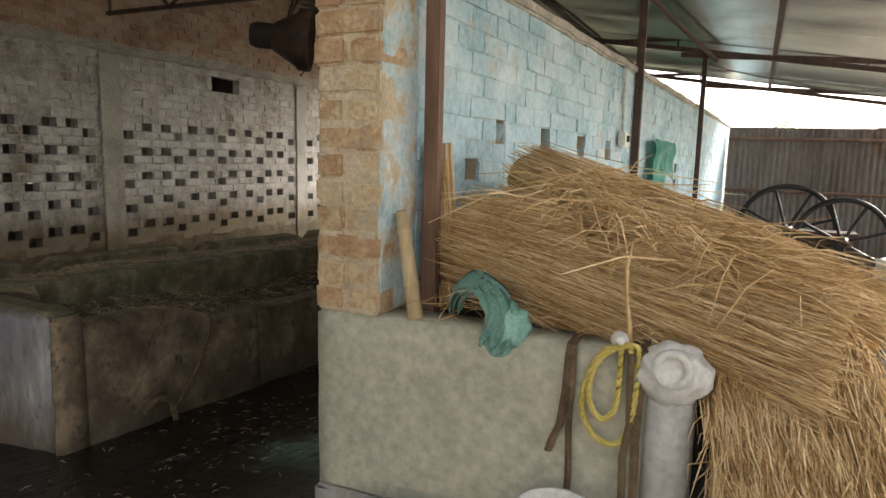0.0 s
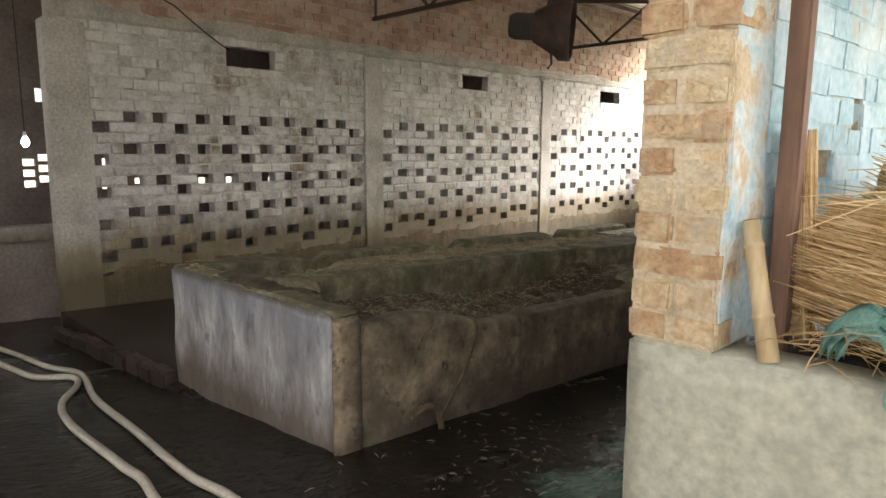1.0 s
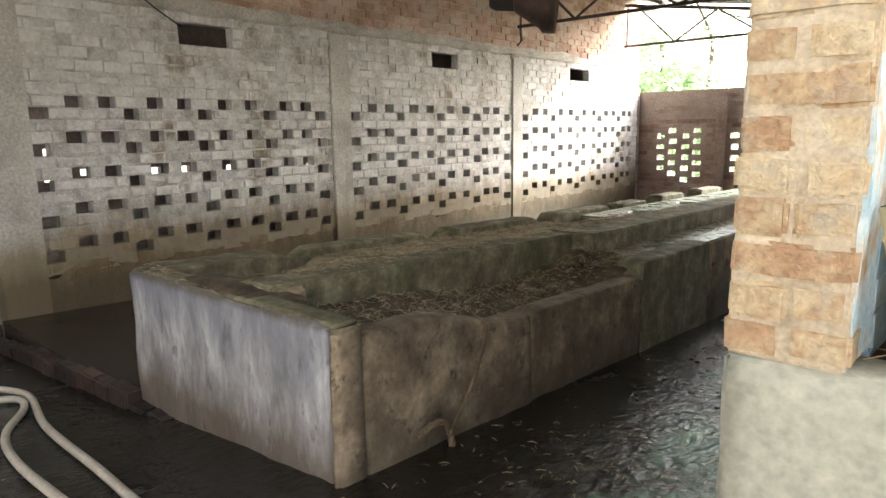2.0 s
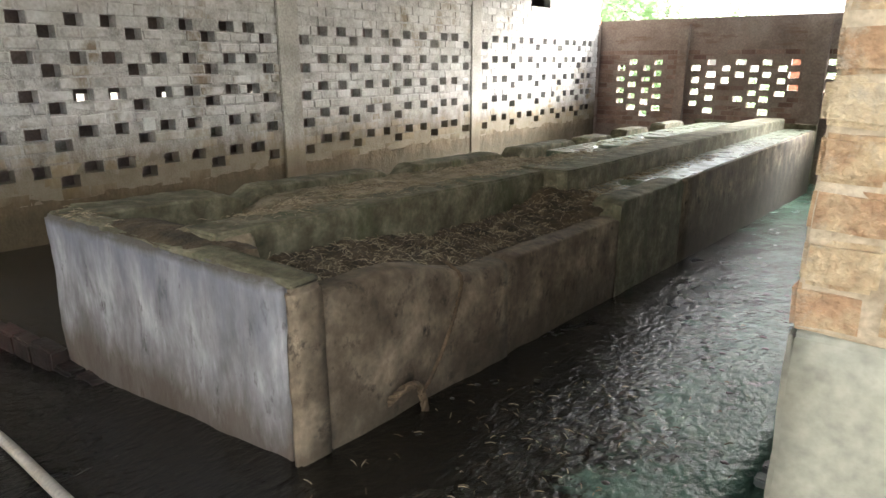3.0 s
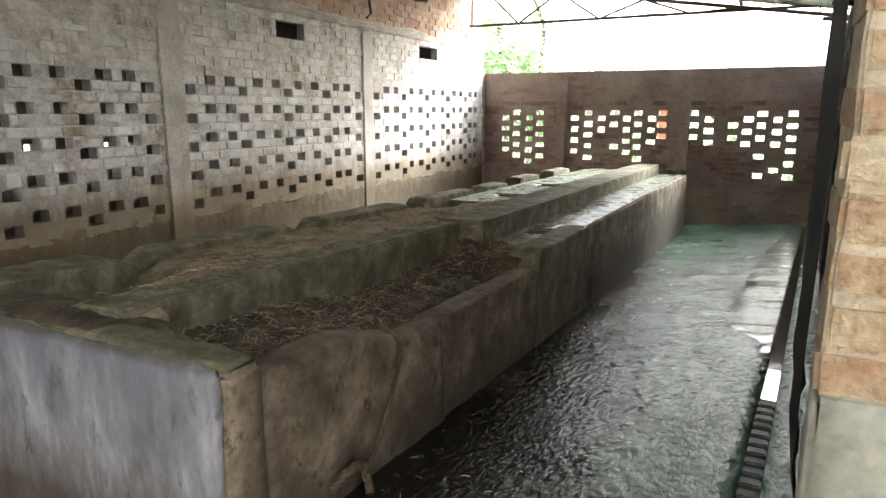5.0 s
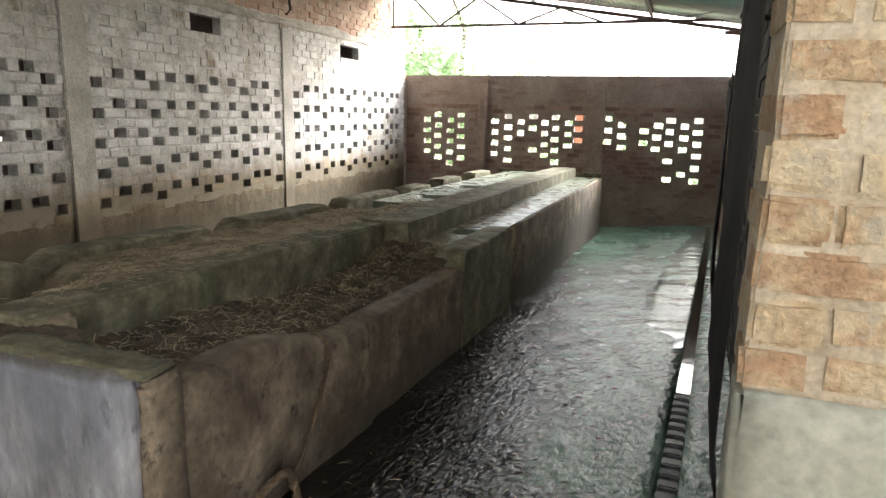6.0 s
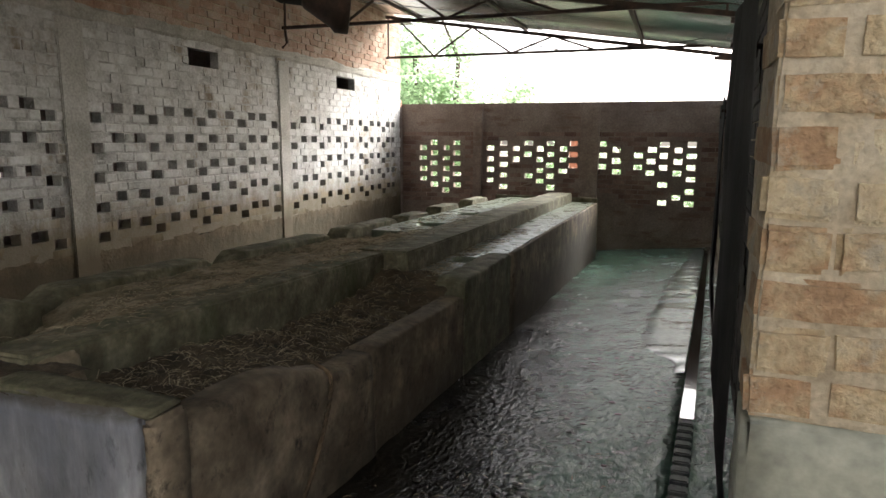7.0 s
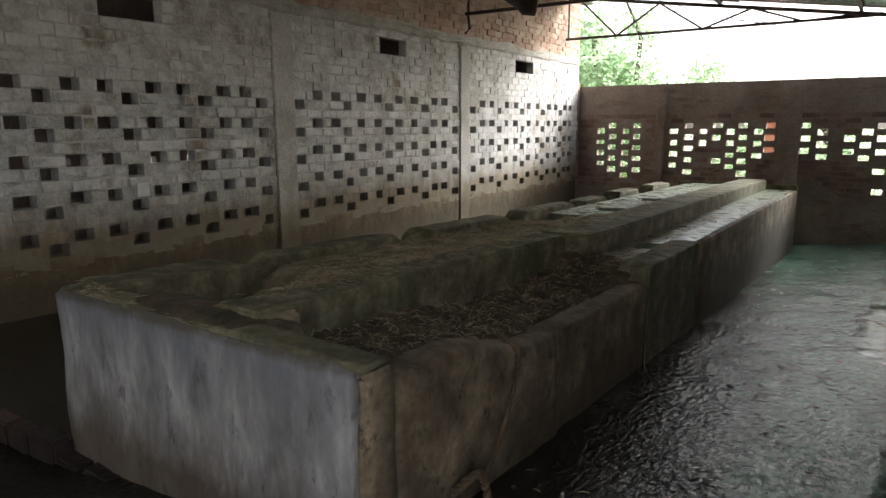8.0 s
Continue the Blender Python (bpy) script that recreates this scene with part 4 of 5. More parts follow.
hung_sheet(6.2, 8.0, -0.25, 1.55, 4.0, "dark board leaning flat on the partition wall")

for y, z in ((3.2, 1.62), (4.3, 1.62), (6.4, 1.42), (7.8, 1.42)):
    peg = part("wall_peg", rods([(face_x(y) - 0.12, y, z), (face_x(y) - 0.29, y, z + 0.02)], 0.014), M_STEEL)
    tagged(peg, "dark iron peg driven into the partition wall", "peg", "pegs for the sheets")

# ---- posts of the straw shed ----
for x, y, z0 in ((-0.932, 2.57, 0.63), (-0.80, 6.04, -0.35), (-0.60, 9.75, -0.6)):
    p = thing("steel_post", "rusty brown square steel roof post", "post", "roof posts")
    w = 0.027 if y < 3 else 0.03
    part("shaft", box(x - w, x + w, y - w, y + w, z0, roof_z(x) - 0.05, bevel=0.006), M_WOODD if y < 3 else M_STEEL, p)
    part("base_plate", box(x - 0.07, x + 0.07, y - 0.07, y + 0.07, z0, z0 + 0.012), M_STEEL, p)
for y in (9.75, 13.47):
    bm = box(-0.9, 2.5, y - 0.03, y + 0.03, -0.03, 0.03)
    for v in bm.verts:
        v.co.z += 2.60 - 0.075 * (v.co.x + 0.47)
    tagged(part("roof_beam", bm, M_STEEL), "dark steel beam across the straw shed", "beam", "roof beams", "structure")
for x in (1.2,):
    bm = rods([(x, 9.75, 2.5), (x, 9.75, roof_z(x) - 0.05)], 0.02)
    tagged(part("short_strut", bm, M_STEEL), "short steel strut from beam to roof", "strut")
tagged(part("roof_brace", rods([(-0.47, 9.75, 2.55), (-0.9, 6.6, roof_z(-0.9) - 0.08)], 0.028), M_STEEL), "slanting steel brace under the tin roof", "brace")

# ---- tin fence ----
fence = thing("tin_fence", "rusty corrugated tin fence with a wooden rail", "fence")
x = -0.42
for k in range(6):
    w = 0.84
    top = 1.93 - 0.01 * (k % 3)
    part("sheet", corrugated(x, x + w, -1.0, top, 0.10, 0.014, lambda u, v, h: (u, 14.32 + 0.02 * (k % 2) + h, v)), M_FENCE, fence)
    x += 0.80
part("rail", rods([(-0.42, 14.27, 1.72), (4.5, 14.27, 1.68)], 0.03), M_WOODD, fence)
part("rail", rods([(-0.42, 14.27, 0.75), (4.5, 14.27, 0.72)], 0.03), M_WOODD, fence)
# unseen walls added to keep daylight off the trough; the gap lets some in
for x0, x1 in ((-10.4, -7.4), (-5.4, -3.2)):
    south = part("light_block_south", box(x0, x1, -1.32, -1.2, -1.0, 3.7), M_BROWN)
    tagged(south, "plain unseen wall added to block light from the south", "wall", kind="structure")

# unseen wall added to cut low sky light from behind the camera
opposite = part("light_block_yard", box(-10.4, 5.5, -5.2, -5.0, -1.3, 3.4), M_CEMENT)
tagged(opposite, "plain grey unseen wall added to cut southern sky light", "wall", kind="structure")

# ---- chaff cutter ----


def chaff_cutter():
    t = thing("chaff_cutter", "black cast-iron chaff cutter with two big flywheels", "machine")

    def torus(c, R, r, name):
        pts = [(c[0] + R * math.cos(a), c[1] + 0.22 * R * math.cos(a), c[2] + R * math.sin(a)) for a in [2 * math.pi * k / 40 for k in range(41)]]
        w = part(name, rods(pts, r, seg=8), M_IRON, t, smooth=True)
        for k in range(4):
            a = math.pi * k / 4 + 0.3
            d = Vector((math.cos(a), 0.22 * math.cos(a), math.sin(a))) * (R - r)
            part("spoke", rods([Vector(c) - d, Vector(c) + d], 0.016), M_IRON, w)
        part("hub", rods([(c[0] - 0.02, c[1] - 0.09, c[2]), (c[0] + 0.02, c[1] + 0.09, c[2])], 0.06, seg=14), M_IRON, w)

    torus((0.88, 7.5, 0.53), 0.40, 0.026, "flywheel")
    torus((0.44, 8.1, 0.56), 0.46, 0.028, "flywheel")
    part("axle", rods([(0.93, 7.3, 0.53), (0.42, 8.3, 0.56)], 0.025), M_STEEL, t)
    part("feed_box", rough_block(0.52, 1.05, 7.7, 8.0, 0.30, 0.60, 0.08, 0.004), M_STEEL, t)
    for x, y in ((0.55, 7.72), (1.02, 7.72), (0.55, 7.98), (1.02, 7.98)):
        part("leg", rods([(x, y, 0.33), (x + 0.05, y, floor_z(x, y) - 0.02)], 0.022), M_STEEL, t)
    return t


chaff_cutter()
drum = thing("plastic_drum", "pale grey plastic drum behind the straw", "drum")
part("body", lathe([(0.20, 0), (0.23, 0.03), (0.23, 0.5), (0.21, 0.56)], 24, origin=Vector((1.30, 6.9, floor_z(1.3, 6.9)))), M_PVC, drum, smooth=True)
part("lid", lathe([(0.22, 0.0), (0.225, 0.03), (0.18, 0.05)], 24, origin=Vector((1.30, 6.9, floor_z(1.3, 6.9) + 0.56))), M_PLASTIC, drum, smooth=True)

# ---- things on the blue wall ----
sw = thing("switch_box", "white plastic electric switch box on the wall", "switch box")
fx = face_x(5.63)
part("case", box(fx + 0.008, fx + 0.06, 5.52, 5.74, 1.34, 1.46, bevel=0.01), M_PLASTIC, sw)
part("switch", box(fx + 0.06, fx + 0.075, 5.60, 5.65, 1.38, 1.43, bevel=0.004), M_DARK, sw)
part("conduit", rods([(fx + 0.02, 5.62, 1.46), (fx + 0.02, 5.60, 1.94)], 0.01), M_PVC, sw)


def draped(name, pts_fn, nu, nv, mat, label, cat, thick=0.008):
    bm = bmesh.new()
    g = [[bm.verts.new(pts_fn(i / nu, k / nv)) for k in range(nv + 1)] for i in range(nu + 1)]
    for u, v in zip(g, g[1:]):
        for k in range(nv):
            bm.faces.new((u[k], v[k], v[k + 1], u[k + 1]))
    bmesh.ops.solidify(bm, geom=bm.faces[:], thickness=thick)
    return tagged(part(name, bm, mat, smooth=True), label, cat)


draped("green_cloth", lambda u, v: (face_x(7.4) + 0.05 + 0.03 * math.sin(u * 14) + 0.01 * math.sin(v * 9), 6.6 + 1.3 * u + 0.08 * math.sin(v * 5), 1.44 - (0.42 + 0.10 * math.sin(u * 6)) * v), 22, 14, M_CLOTH2, "tattered bright green net cloth hung on the wall", "cloth")

# ---- things on the low wall ----
stick = thing("bamboo_stick", "short thick bamboo stick leaning on the pier", "stick")
b0, b1 = Vector((-0.878, 2.36, 0.69)), Vector((-0.968, 2.41, 1.045))
part("cane", rods([b0.lerp(b1, f) for f in (0, .3, .31, .33, .34, .8, .81, .83, .84, 1)], [.027, .025, .028, .028, .025, .023, .026, .026, .022, .021], seg=14), M_BAMBOO, stick, smooth=True)
# near-black disc on the closed end paints the shade of the cane's hollow
part("dark_end_disc", rods([b1 - (b1 - b0).normalized() * 0.001, b1 + (b1 - b0).normalized() * 0.0025], 0.018, seg=12), M_DARK, stick)


def rope(points, r, mat, name, label, cat, parent=None, strands=3, twist=70):
    """A laid rope: strands winding round a smooth path."""
    pts = [Vector(p) for p in points]
    fine = []
    for i in range(len(pts) - 1):
        p0, p1, p2, p3 = pts[max(i - 1, 0)], pts[i], pts[i + 1], pts[min(i + 2, len(pts) - 1)]
        for k in range(10):
            t = k / 10
            fine.append(0.5 * ((2 * p1) + (p2 - p0) * t + (2 * p0 - 5 * p1 + 4 * p2 - p3) * t * t + (3 * p1 - p0 - 3 * p2 + p3) * t ** 3))
    fine.append(pts[-1])
    bm = bmesh.new()
    for s in range(strands):
        path, run = [], 0.0
        for i, p in enumerate(fine):
            d = (fine[min(i + 1, len(fine) - 1)] - fine[max(i - 1, 0)]).normalized()
            a = d.cross(Vector((0.3, 0.9, 0.2))).normalized()
            c = d.cross(a)
            run += (fine[i] - fine[i - 1]).length if i else 0
            th = run * twist + 2 * math.pi * s / strands
            path.append(p + (a * math.cos(th) + c * math.sin(th)) * r * 0.5)
        rods(path, r * 0.58, bm, seg=6)
    ob = part(name, bm, mat, parent, smooth=True)
    return tagged(ob, label, cat) if cat else ob


yy = 2.285
rope([(-0.19, 2.36, 0.70), (-0.23, yy, 0.70), (-0.275, yy, 0.62), (-0.285, yy - .005, 0.52), (-0.25, yy - .01, 0.45), (-0.195, yy - .01, 0.43), (-0.16, yy, 0.46), (-0.15, yy, 0.56), (-0.155, yy, 0.68), (-0.165, yy + .03, 0.715),
      (-0.185, yy + .02, 0.71), (-0.185, yy, 0.62), (-0.19, yy - .012, 0.54), (-0.225, yy - .02, 0.505), (-0.262, yy - .015, 0.55), (-0.258, yy - .01, 0.64), (-0.21, yy, 0.705), (-0.14, yy + .01, 0.715), (-0.135, yy - .01, 0.60), (-0.145, yy - .01, 0.50)],
     0.009, M_YELLOW, "yellow_rope", "coiled yellow nylon rope hung over the low wall", "rope")


def strap(points, w, label):
    bm = bmesh.new()
    rings = []
    pts = [Vector(p) for p in points]
    for i, p in enumerate(pts):
        j = 0.004 * noise.noise(p * 30)
        rings.append([bm.verts.new(p + Vector((dx * w, dy, 0)) + Vector((j, j, 0))) for dx, dy in ((-.5, -.004), (0, -.008), (.5, -.004), (.5, .006), (-.5, .006))])
    for u, v in zip(rings, rings[1:]):
        for k in range(5):
            bm.faces.new((u[k], u[(k + 1) % 5], v[(k + 1) % 5], v[k]))
    bm.faces.new(rings[0])
    bm.faces.new(rings[-1])
    return tagged(part("halter_strap", bm, M_BROWNROPE), label, "strap", "straps on the wall")


strap([(-0.335, 2.40, 0.705), (-0.335, 2.31, 0.70), (-0.335, 2.295, 0.66), (-0.34, 2.295, 0.55), (-0.355, 2.295, 0.45), (-0.375, 2.295, 0.40), (-0.385, 2.295, 0.36)], 0.022, "frayed brown halter strap hung over the wall")
strap([(-0.32, 2.40, 0.71), (-0.32, 2.30, 0.70), (-0.32, 2.29, 0.60), (-0.325, 2.29, 0.45), (-0.32, 2.29, 0.30), (-0.325, 2.29, 0.15)], 0.018, "frayed brown halter strap hung over the wall")
strap([(-0.13, 2.40, 0.72), (-0.125, 2.29, 0.71), (-0.125, 2.28, 0.60), (-0.13, 2.275, 0.45), (-0.125, 2.275, 0.30), (-0.13, 2.275, 0.10)], 0.024, "long brown webbing strap hung beside the yellow rope")
strap([(-0.155, 2.40, 0.71), (-0.155, 2.285, 0.70), (-0.15, 2.27, 0.50), (-0.16, 2.27, 0.40), (-0.155, 2.27, 0.20), (-0.165, 2.27, 0.08)], 0.02, "long brown webbing strap hung beside the yellow rope")

pipe = thing("cement_pipe_post", "pale round cement pipe post ending the low wall", "post")
part("shaft", lathe([(0.075, 0), (0.075, 0.62), (0.07, 0.64)], 24, origin=Vector((-0.055, 2.36, floor_z(0, 2.36) - 0.02))), M_PVC, pipe, smooth=True)


def bag():
    """A crumpled white plastic bag pulled over the top of the pipe."""
    bm = bmesh.new()
    bmesh.ops.create_icosphere(bm, subdivisions=4, radius=1.0)
    for v in bm.verts:
        n = v.co.normalized()
        k = 1 + 0.16 * noise.noise(n * 2.3) + 0.10 * (0.5 - abs(noise.noise(n * 6)))
        v.co = Vector((-0.045 + n.x * 0.10 * k, 2.315 + n.y * 0.075 * k, 0.655 + n.z * 0.085 * k))
    return bm


tagged(part("plastic_bag", bag(), M_PLASTIC, smooth=True), "crumpled white plastic bag pulled over the pipe end", "bag")
elbow = thing("pipe_elbow", "dull white plastic pipe socket with an open mouth", "pipe")
part("socket", lathe([(0.03, -0.02), (0.052, 0.0), (0.055, 0.07), (0.052, 0.085), (0.034, 0.085), (0.030, 0.05)], 22, Vector((-0.1, -1, 0.12)).normalized(), Vector((-0.035, 2.32, 0.675))), M_PLASTIC, elbow, smooth=True)
# near-black disc stands in for the shade down the socket's bore
part("mouth", lathe([(0.010, 0.049), (0.0295, 0.05), (0.0295, 0.052)], 18, Vector((-0.1, -1, 0.12)).normalized(), Vector((-0.035, 2.32, 0.675))), M_DARK, elbow)
bottle = thing("plastic_bottle", "small white plastic bottle hidden behind the rope", "bottle")
part("body", lathe([(0.018, 0), (0.026, 0.01), (0.026, 0.06), (0.012, 0.08)], 18, Vector((0.2, -1, 0.25)).normalized(), Vector((-0.205, 2.37, 0.715))), M_PLASTIC, bottle, smooth=True)
part("cap", lathe([(0.014, 0.08), (0.014, 0.10), (0.01, 0.105)], 12, Vector((0.2, -1, 0.25)).normalized(), Vector((-0.205, 2.37, 0.715))), M_PLASTIC, bottle, smooth=True)


def cloth_arch(u, v):
    """A knotted rag standing in an arch, then slumping over the wall's edge."""
    a = math.pi * (1.02 - 1.25 * u)
    wdt = 0.07 + 0.05 * u
    cx, cz = -0.665 + 0.085 * math.cos(a) + 0.045 * u, 0.735 + 0.105 * max(math.sin(a), -0.6)
    off = (v - 0.5) * wdt
    fold = 0.014 * math.sin(v * 19 + u * 9) + 0.012 * noise.noise(Vector((u * 7, v * 6, 2)))
    return (cx + off * math.cos(a) * 0.9, 2.40 - 0.14 * u + 0.5 * off + fold, cz + off * math.sin(a) * 0.5 + fold)


draped("green_rag", cloth_arch, 34, 16, M_CLOTH, "crumpled sea-green cloth rag lying on the wall", "cloth", 0.014)


def rag_bunch():
    bm = bmesh.new()
    bmesh.ops.create_icosphere(bm, subdivisions=4, radius=1.0)
    for v in bm.verts:
        n = v.co.normalized()
        k = 1 + 0.2 * noise.noise(n * 1.9) + 0.16 * (0.4 - abs(noise.noise(n * 4.2 + Vector((0, n.z * 3, 0)))))
        v.co = Vector((-0.545 + n.x * 0.07 * k + 0.02 * n.z, 2.335 + n.y * 0.055 * k, 0.70 + n.z * 0.075 * k))
    return bm


tagged(part("folded_rag", rag_bunch(), M_CLOTH, smooth=True), "bunched green cloth slumped over the wall edge", "cloth")

bucket = thing("white_bucket", "old white plastic bucket standing by the wall", "bucket")
bo = Vector((-0.30, 2.08, floor_z(-0.30, 2.08)))
part("body", lathe([(0.075, 0), (0.08, 0.01), (0.10, 0.24), (0.108, 0.245), (0.108, 0.26), (0.096, 0.26), (0.094, 0.24), (0.072, 0.02)], 28, origin=bo), M_PLASTIC, bucket, smooth=True)
basin = thing("metal_basin", "dull grey metal basin on the floor by the wall", "basin")
bo = Vector((-0.82, 2.05, floor_z(-0.82, 2.05)))
part("bowl", lathe([(0.08, 0), (0.09, 0.005), (0.14, 0.11), (0.155, 0.115), (0.155, 0.122), (0.135, 0.12), (0.086, 0.012)], 32, origin=bo), M_TIN, basin, smooth=True)
tagged(part("thin_stick", rods([(-0.75, 1.94, bo.z + 0.13), (-0.45, 2.16, bo.z + 0.08)], 0.006), M_BAMBOO), "thin dry stick lying across the basin", "stick")

# ---- straw ----


def strands(curves, width, mat=None):
    """Thin three-sided stalks along short curves of three points, in one mesh."""
    v, f = [], []
    for p0, p1, p2, w in curves:
        d = p2 - p0
        a = d.cross(Vector((rng.uniform(-1, 1), rng.uniform(-1, 1), rng.uniform(-1, 1)))).normalized() * w * width
        c = d.normalized().cross(a)
        b = len(v)
        for p, s in ((p0, 0.7), (p1, 1.0), (p2, 0.5)):
            v += [tuple(p + a * s), tuple(p - a * 0.5 * s + c * 0.8 * s), tuple(p - a * 0.5 * s - c * 0.8 * s)]
        for k in (0, 3):
            for i in range(3):
                f.append((b + k + i, b + k + (i + 1) % 3, b + k + 3 + (i + 1) % 3, b + k + 3 + i))
    me = bpy.data.meshes.new("straw")
    me.from_pydata(v, [], f)
    me.materials.append(mat or M_STRAW)
    return me


def bundle(axis0, axis1, r0, r1, sag, count, seed, name, label, flat=0.75, length=0.8):
    """A bundle of stalks round an axis, with a dense inner body in a darker colour."""
    global rng
    rng = random.Random(seed)
    a0, a1 = Vector(axis0), Vector(axis1)
    d = (a1 - a0).normalized()
    s = d.cross(Vector((0, 0, 1))).normalized()
    u = s.cross(d)

    def centre(t):
        return a0.lerp(a1, t) - Vector((0, 0, sag * t * t))

    body = bmesh.new()
    rings = []
    for i in range(13):
        t = i / 12
        r = (r0 + (r1 - r0) * t) * 0.86 * (0.75 + 0.25 * math.sin(math.pi * min(1, t * 1.2 + 0.15)))
        rings.append([body.verts.new(centre(t) + (s * math.cos(q) + u * math.sin(q) * flat) * r * (1 + 0.12 * noise.noise(Vector((t * 5, q, seed))))) for q in [2 * math.pi * k / 24 for k in range(24)]])
    for x, y in zip(rings, rings[1:]):
        for k in range(24):
            body.faces.new((x[k], x[(k + 1) % 24], y[(k + 1) % 24], y[k]))
    body.faces.new(rings[0])
    body.faces.new(rings[-1])
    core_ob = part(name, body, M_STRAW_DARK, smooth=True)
    tagged(core_ob, label, "straw", kind="stuff")
    cs = []
    for _ in range(count):
        t0 = rng.uniform(-0.03, 0.8)
        t1 = t0 + rng.uniform(0.3, 1.0) * length
        q = rng.uniform(0, 2 * math.pi)
        R = lambda t, e: (r0 + (r1 - r0) * t) * (0.84 + e)
        e = abs(rng.gauss(0, 0.12))
        off = lambda t, qq, ee: centre(t) + (s * math.cos(qq) + u * math.sin(qq) * flat) * R(t, ee)
        q2 = q + rng.gauss(0, 0.16) * (1 if rng.random() < 0.8 else 3.5)
        tm = (t0 + t1) / 2
        cs.append((off(t0, q, e), off(tm, (q + q2) / 2, e + rng.uniform(-.02, .05)), off(min(t1, 1.12), q2, e + rng.gauss(0.03, 0.07)), rng.uniform(0.6, 1.3)))
    st = new("stalks", strands(cs, 0.0018))
    tagged(st, "pale golden rice stalks", kind="stuff")
    st.parent = core_ob
    return core_ob


bundle((-0.90, 2.78, 0.92), (0.24, 2.60, 0.76), 0.21, 0.26, 0.06, 7600, 31, "straw_bundle", "lower bundle of golden rice straw lying on the wall", 0.85)
bundle((-0.80, 3.20, 1.17), (0.36, 2.92, 0.74), 0.16, 0.26, 0.06, 6600, 32, "straw_bundle", "upper bundle of golden rice straw thrown on the heap", 0.8)
bundle((-0.70, 3.60, 0.98), (0.40, 3.35, 0.58), 0.26, 0.28, 0.04, 1600, 33, "straw_bundle", "rear bundle of golden rice straw in the heap", 0.8)
bundle((-0.90, 2.66, 0.68), (-0.93, 2.64, 1.22), 0.045, 0.035, 0.0, 380, 34, "straw_tuft", "thin tuft of straw standing behind the post", 1.0)
tagged(part("straw_band", rods([(-0.19, 2.40, 1.00), (-0.195, 2.355, 0.93), (-0.185, 2.335, 0.84), (-0.17, 2.32, 0.76), (-0.165, 2.32, 0.69)], [.004, .006, .005, .007, .004], seg=8), M_STRAW, smooth=True), "twisted straw band hanging down the bundle", "straw")
heap_rng = random.Random(77)
rng = heap_rng


def heap_front(u, w):
    """Front of the drooping heap: u along x, w from the top edge down to the floor."""
    x = 0.0 + 0.42 * u + 0.12 * w
    z = (0.92 - 0.16 * u) * (1 - w) + (floor_z(x, 2.2) + 0.02) * w
    y = 2.62 - 0.36 * math.sin(min(1, w * 1.15) * math.pi * 0.5) + 0.05 * noise.noise(Vector((x * 4, z * 4, 0)))
    return Vector((x, y, z))


hb = bmesh.new()
gg = [[hb.verts.new(heap_front(i / 16, k / 16) + Vector((0, 0.03, 0))) for k in range(17)] for i in range(17)]
for uu, vv in zip(gg, gg[1:]):
    for k in range(16):
        hb.faces.new((uu[k], vv[k], vv[k + 1], uu[k + 1]))
bmesh.ops.solidify(hb, geom=hb.faces[:], thickness=-0.3)
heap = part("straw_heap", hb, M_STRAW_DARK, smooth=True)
tagged(heap, "drooping heap of loose dry rice straw reaching the floor", "straw", kind="stuff")
cs = []
for _ in range(11500):
    u, w = rng.random(), rng.uniform(-0.05, 0.95)
    p0 = heap_front(u, w) + Vector((0, -rng.uniform(0.0, 0.05), 0))
    ln = rng.uniform(0.08, 0.32)
    u2, w2 = u + rng.gauss(0.05, 0.06), w + ln * rng.uniform(0.5, 1.0)
    p2 = heap_front(u2, min(w2, 1.0)) + Vector((rng.gauss(0, .02), -rng.uniform(0.0, 0.09), 0))
    p1 = (p0 + p2) / 2 + Vector((rng.gauss(0, 0.012), -rng.uniform(0.0, 0.03), rng.gauss(0.01, 0.012)))
    cs.append((p0, p1, p2, rng.uniform(0.6, 1.5)))
for _ in range(700):
    x = rng.uniform(-0.5, 0.36)
    y = rng.uniform(2.42, 3.1)
    p0 = Vector((x, y, (1.02 - 0.32 * x if y < 2.75 else 1.14 - 0.36 * (x + 0.3)) - rng.uniform(0.0, 0.10)))
    d = Vector((rng.gauss(0.06, .2), rng.gauss(-0.06, .12), rng.gauss(-0.06, .06)))
    cs.append((p0, p0 + d * 0.5 + Vector((0, 0, 0.03)), p0 + d, rng.uniform(0.8, 1.6)))
for _ in range(160):
    p0 = Vector((rng.uniform(-0.85, -0.05), rng.uniform(2.36, 2.6), rng.uniform(0.70, 0.78)))
    d = Vector((rng.gauss(0, .12), rng.gauss(-0.03, .05), rng.gauss(-0.01, .04)))
    cs.append((p0, p0 + d * 0.5 + Vector((0, 0, 0.01)), p0 + d, rng.uniform(0.8, 1.4)))
st = new("stalks", strands(cs, 0.0019))
tagged(st, "pale loose rice stalks", kind="stuff")
st.parent = heap

# ---- loose stalks in and round the trough ----
cs = []
rng = random.Random(41)


def stalk(p, lo, hi, w, lift=0.012):
    a, ln = rng.uniform(0, 6.28), rng.uniform(lo, hi)
    d = Vector((math.cos(a) * ln, math.sin(a) * ln, rng.gauss(0, lift)))
    cs.append((p, p + d * 0.5 + Vector((0, 0, 0.004)), p + d, w))


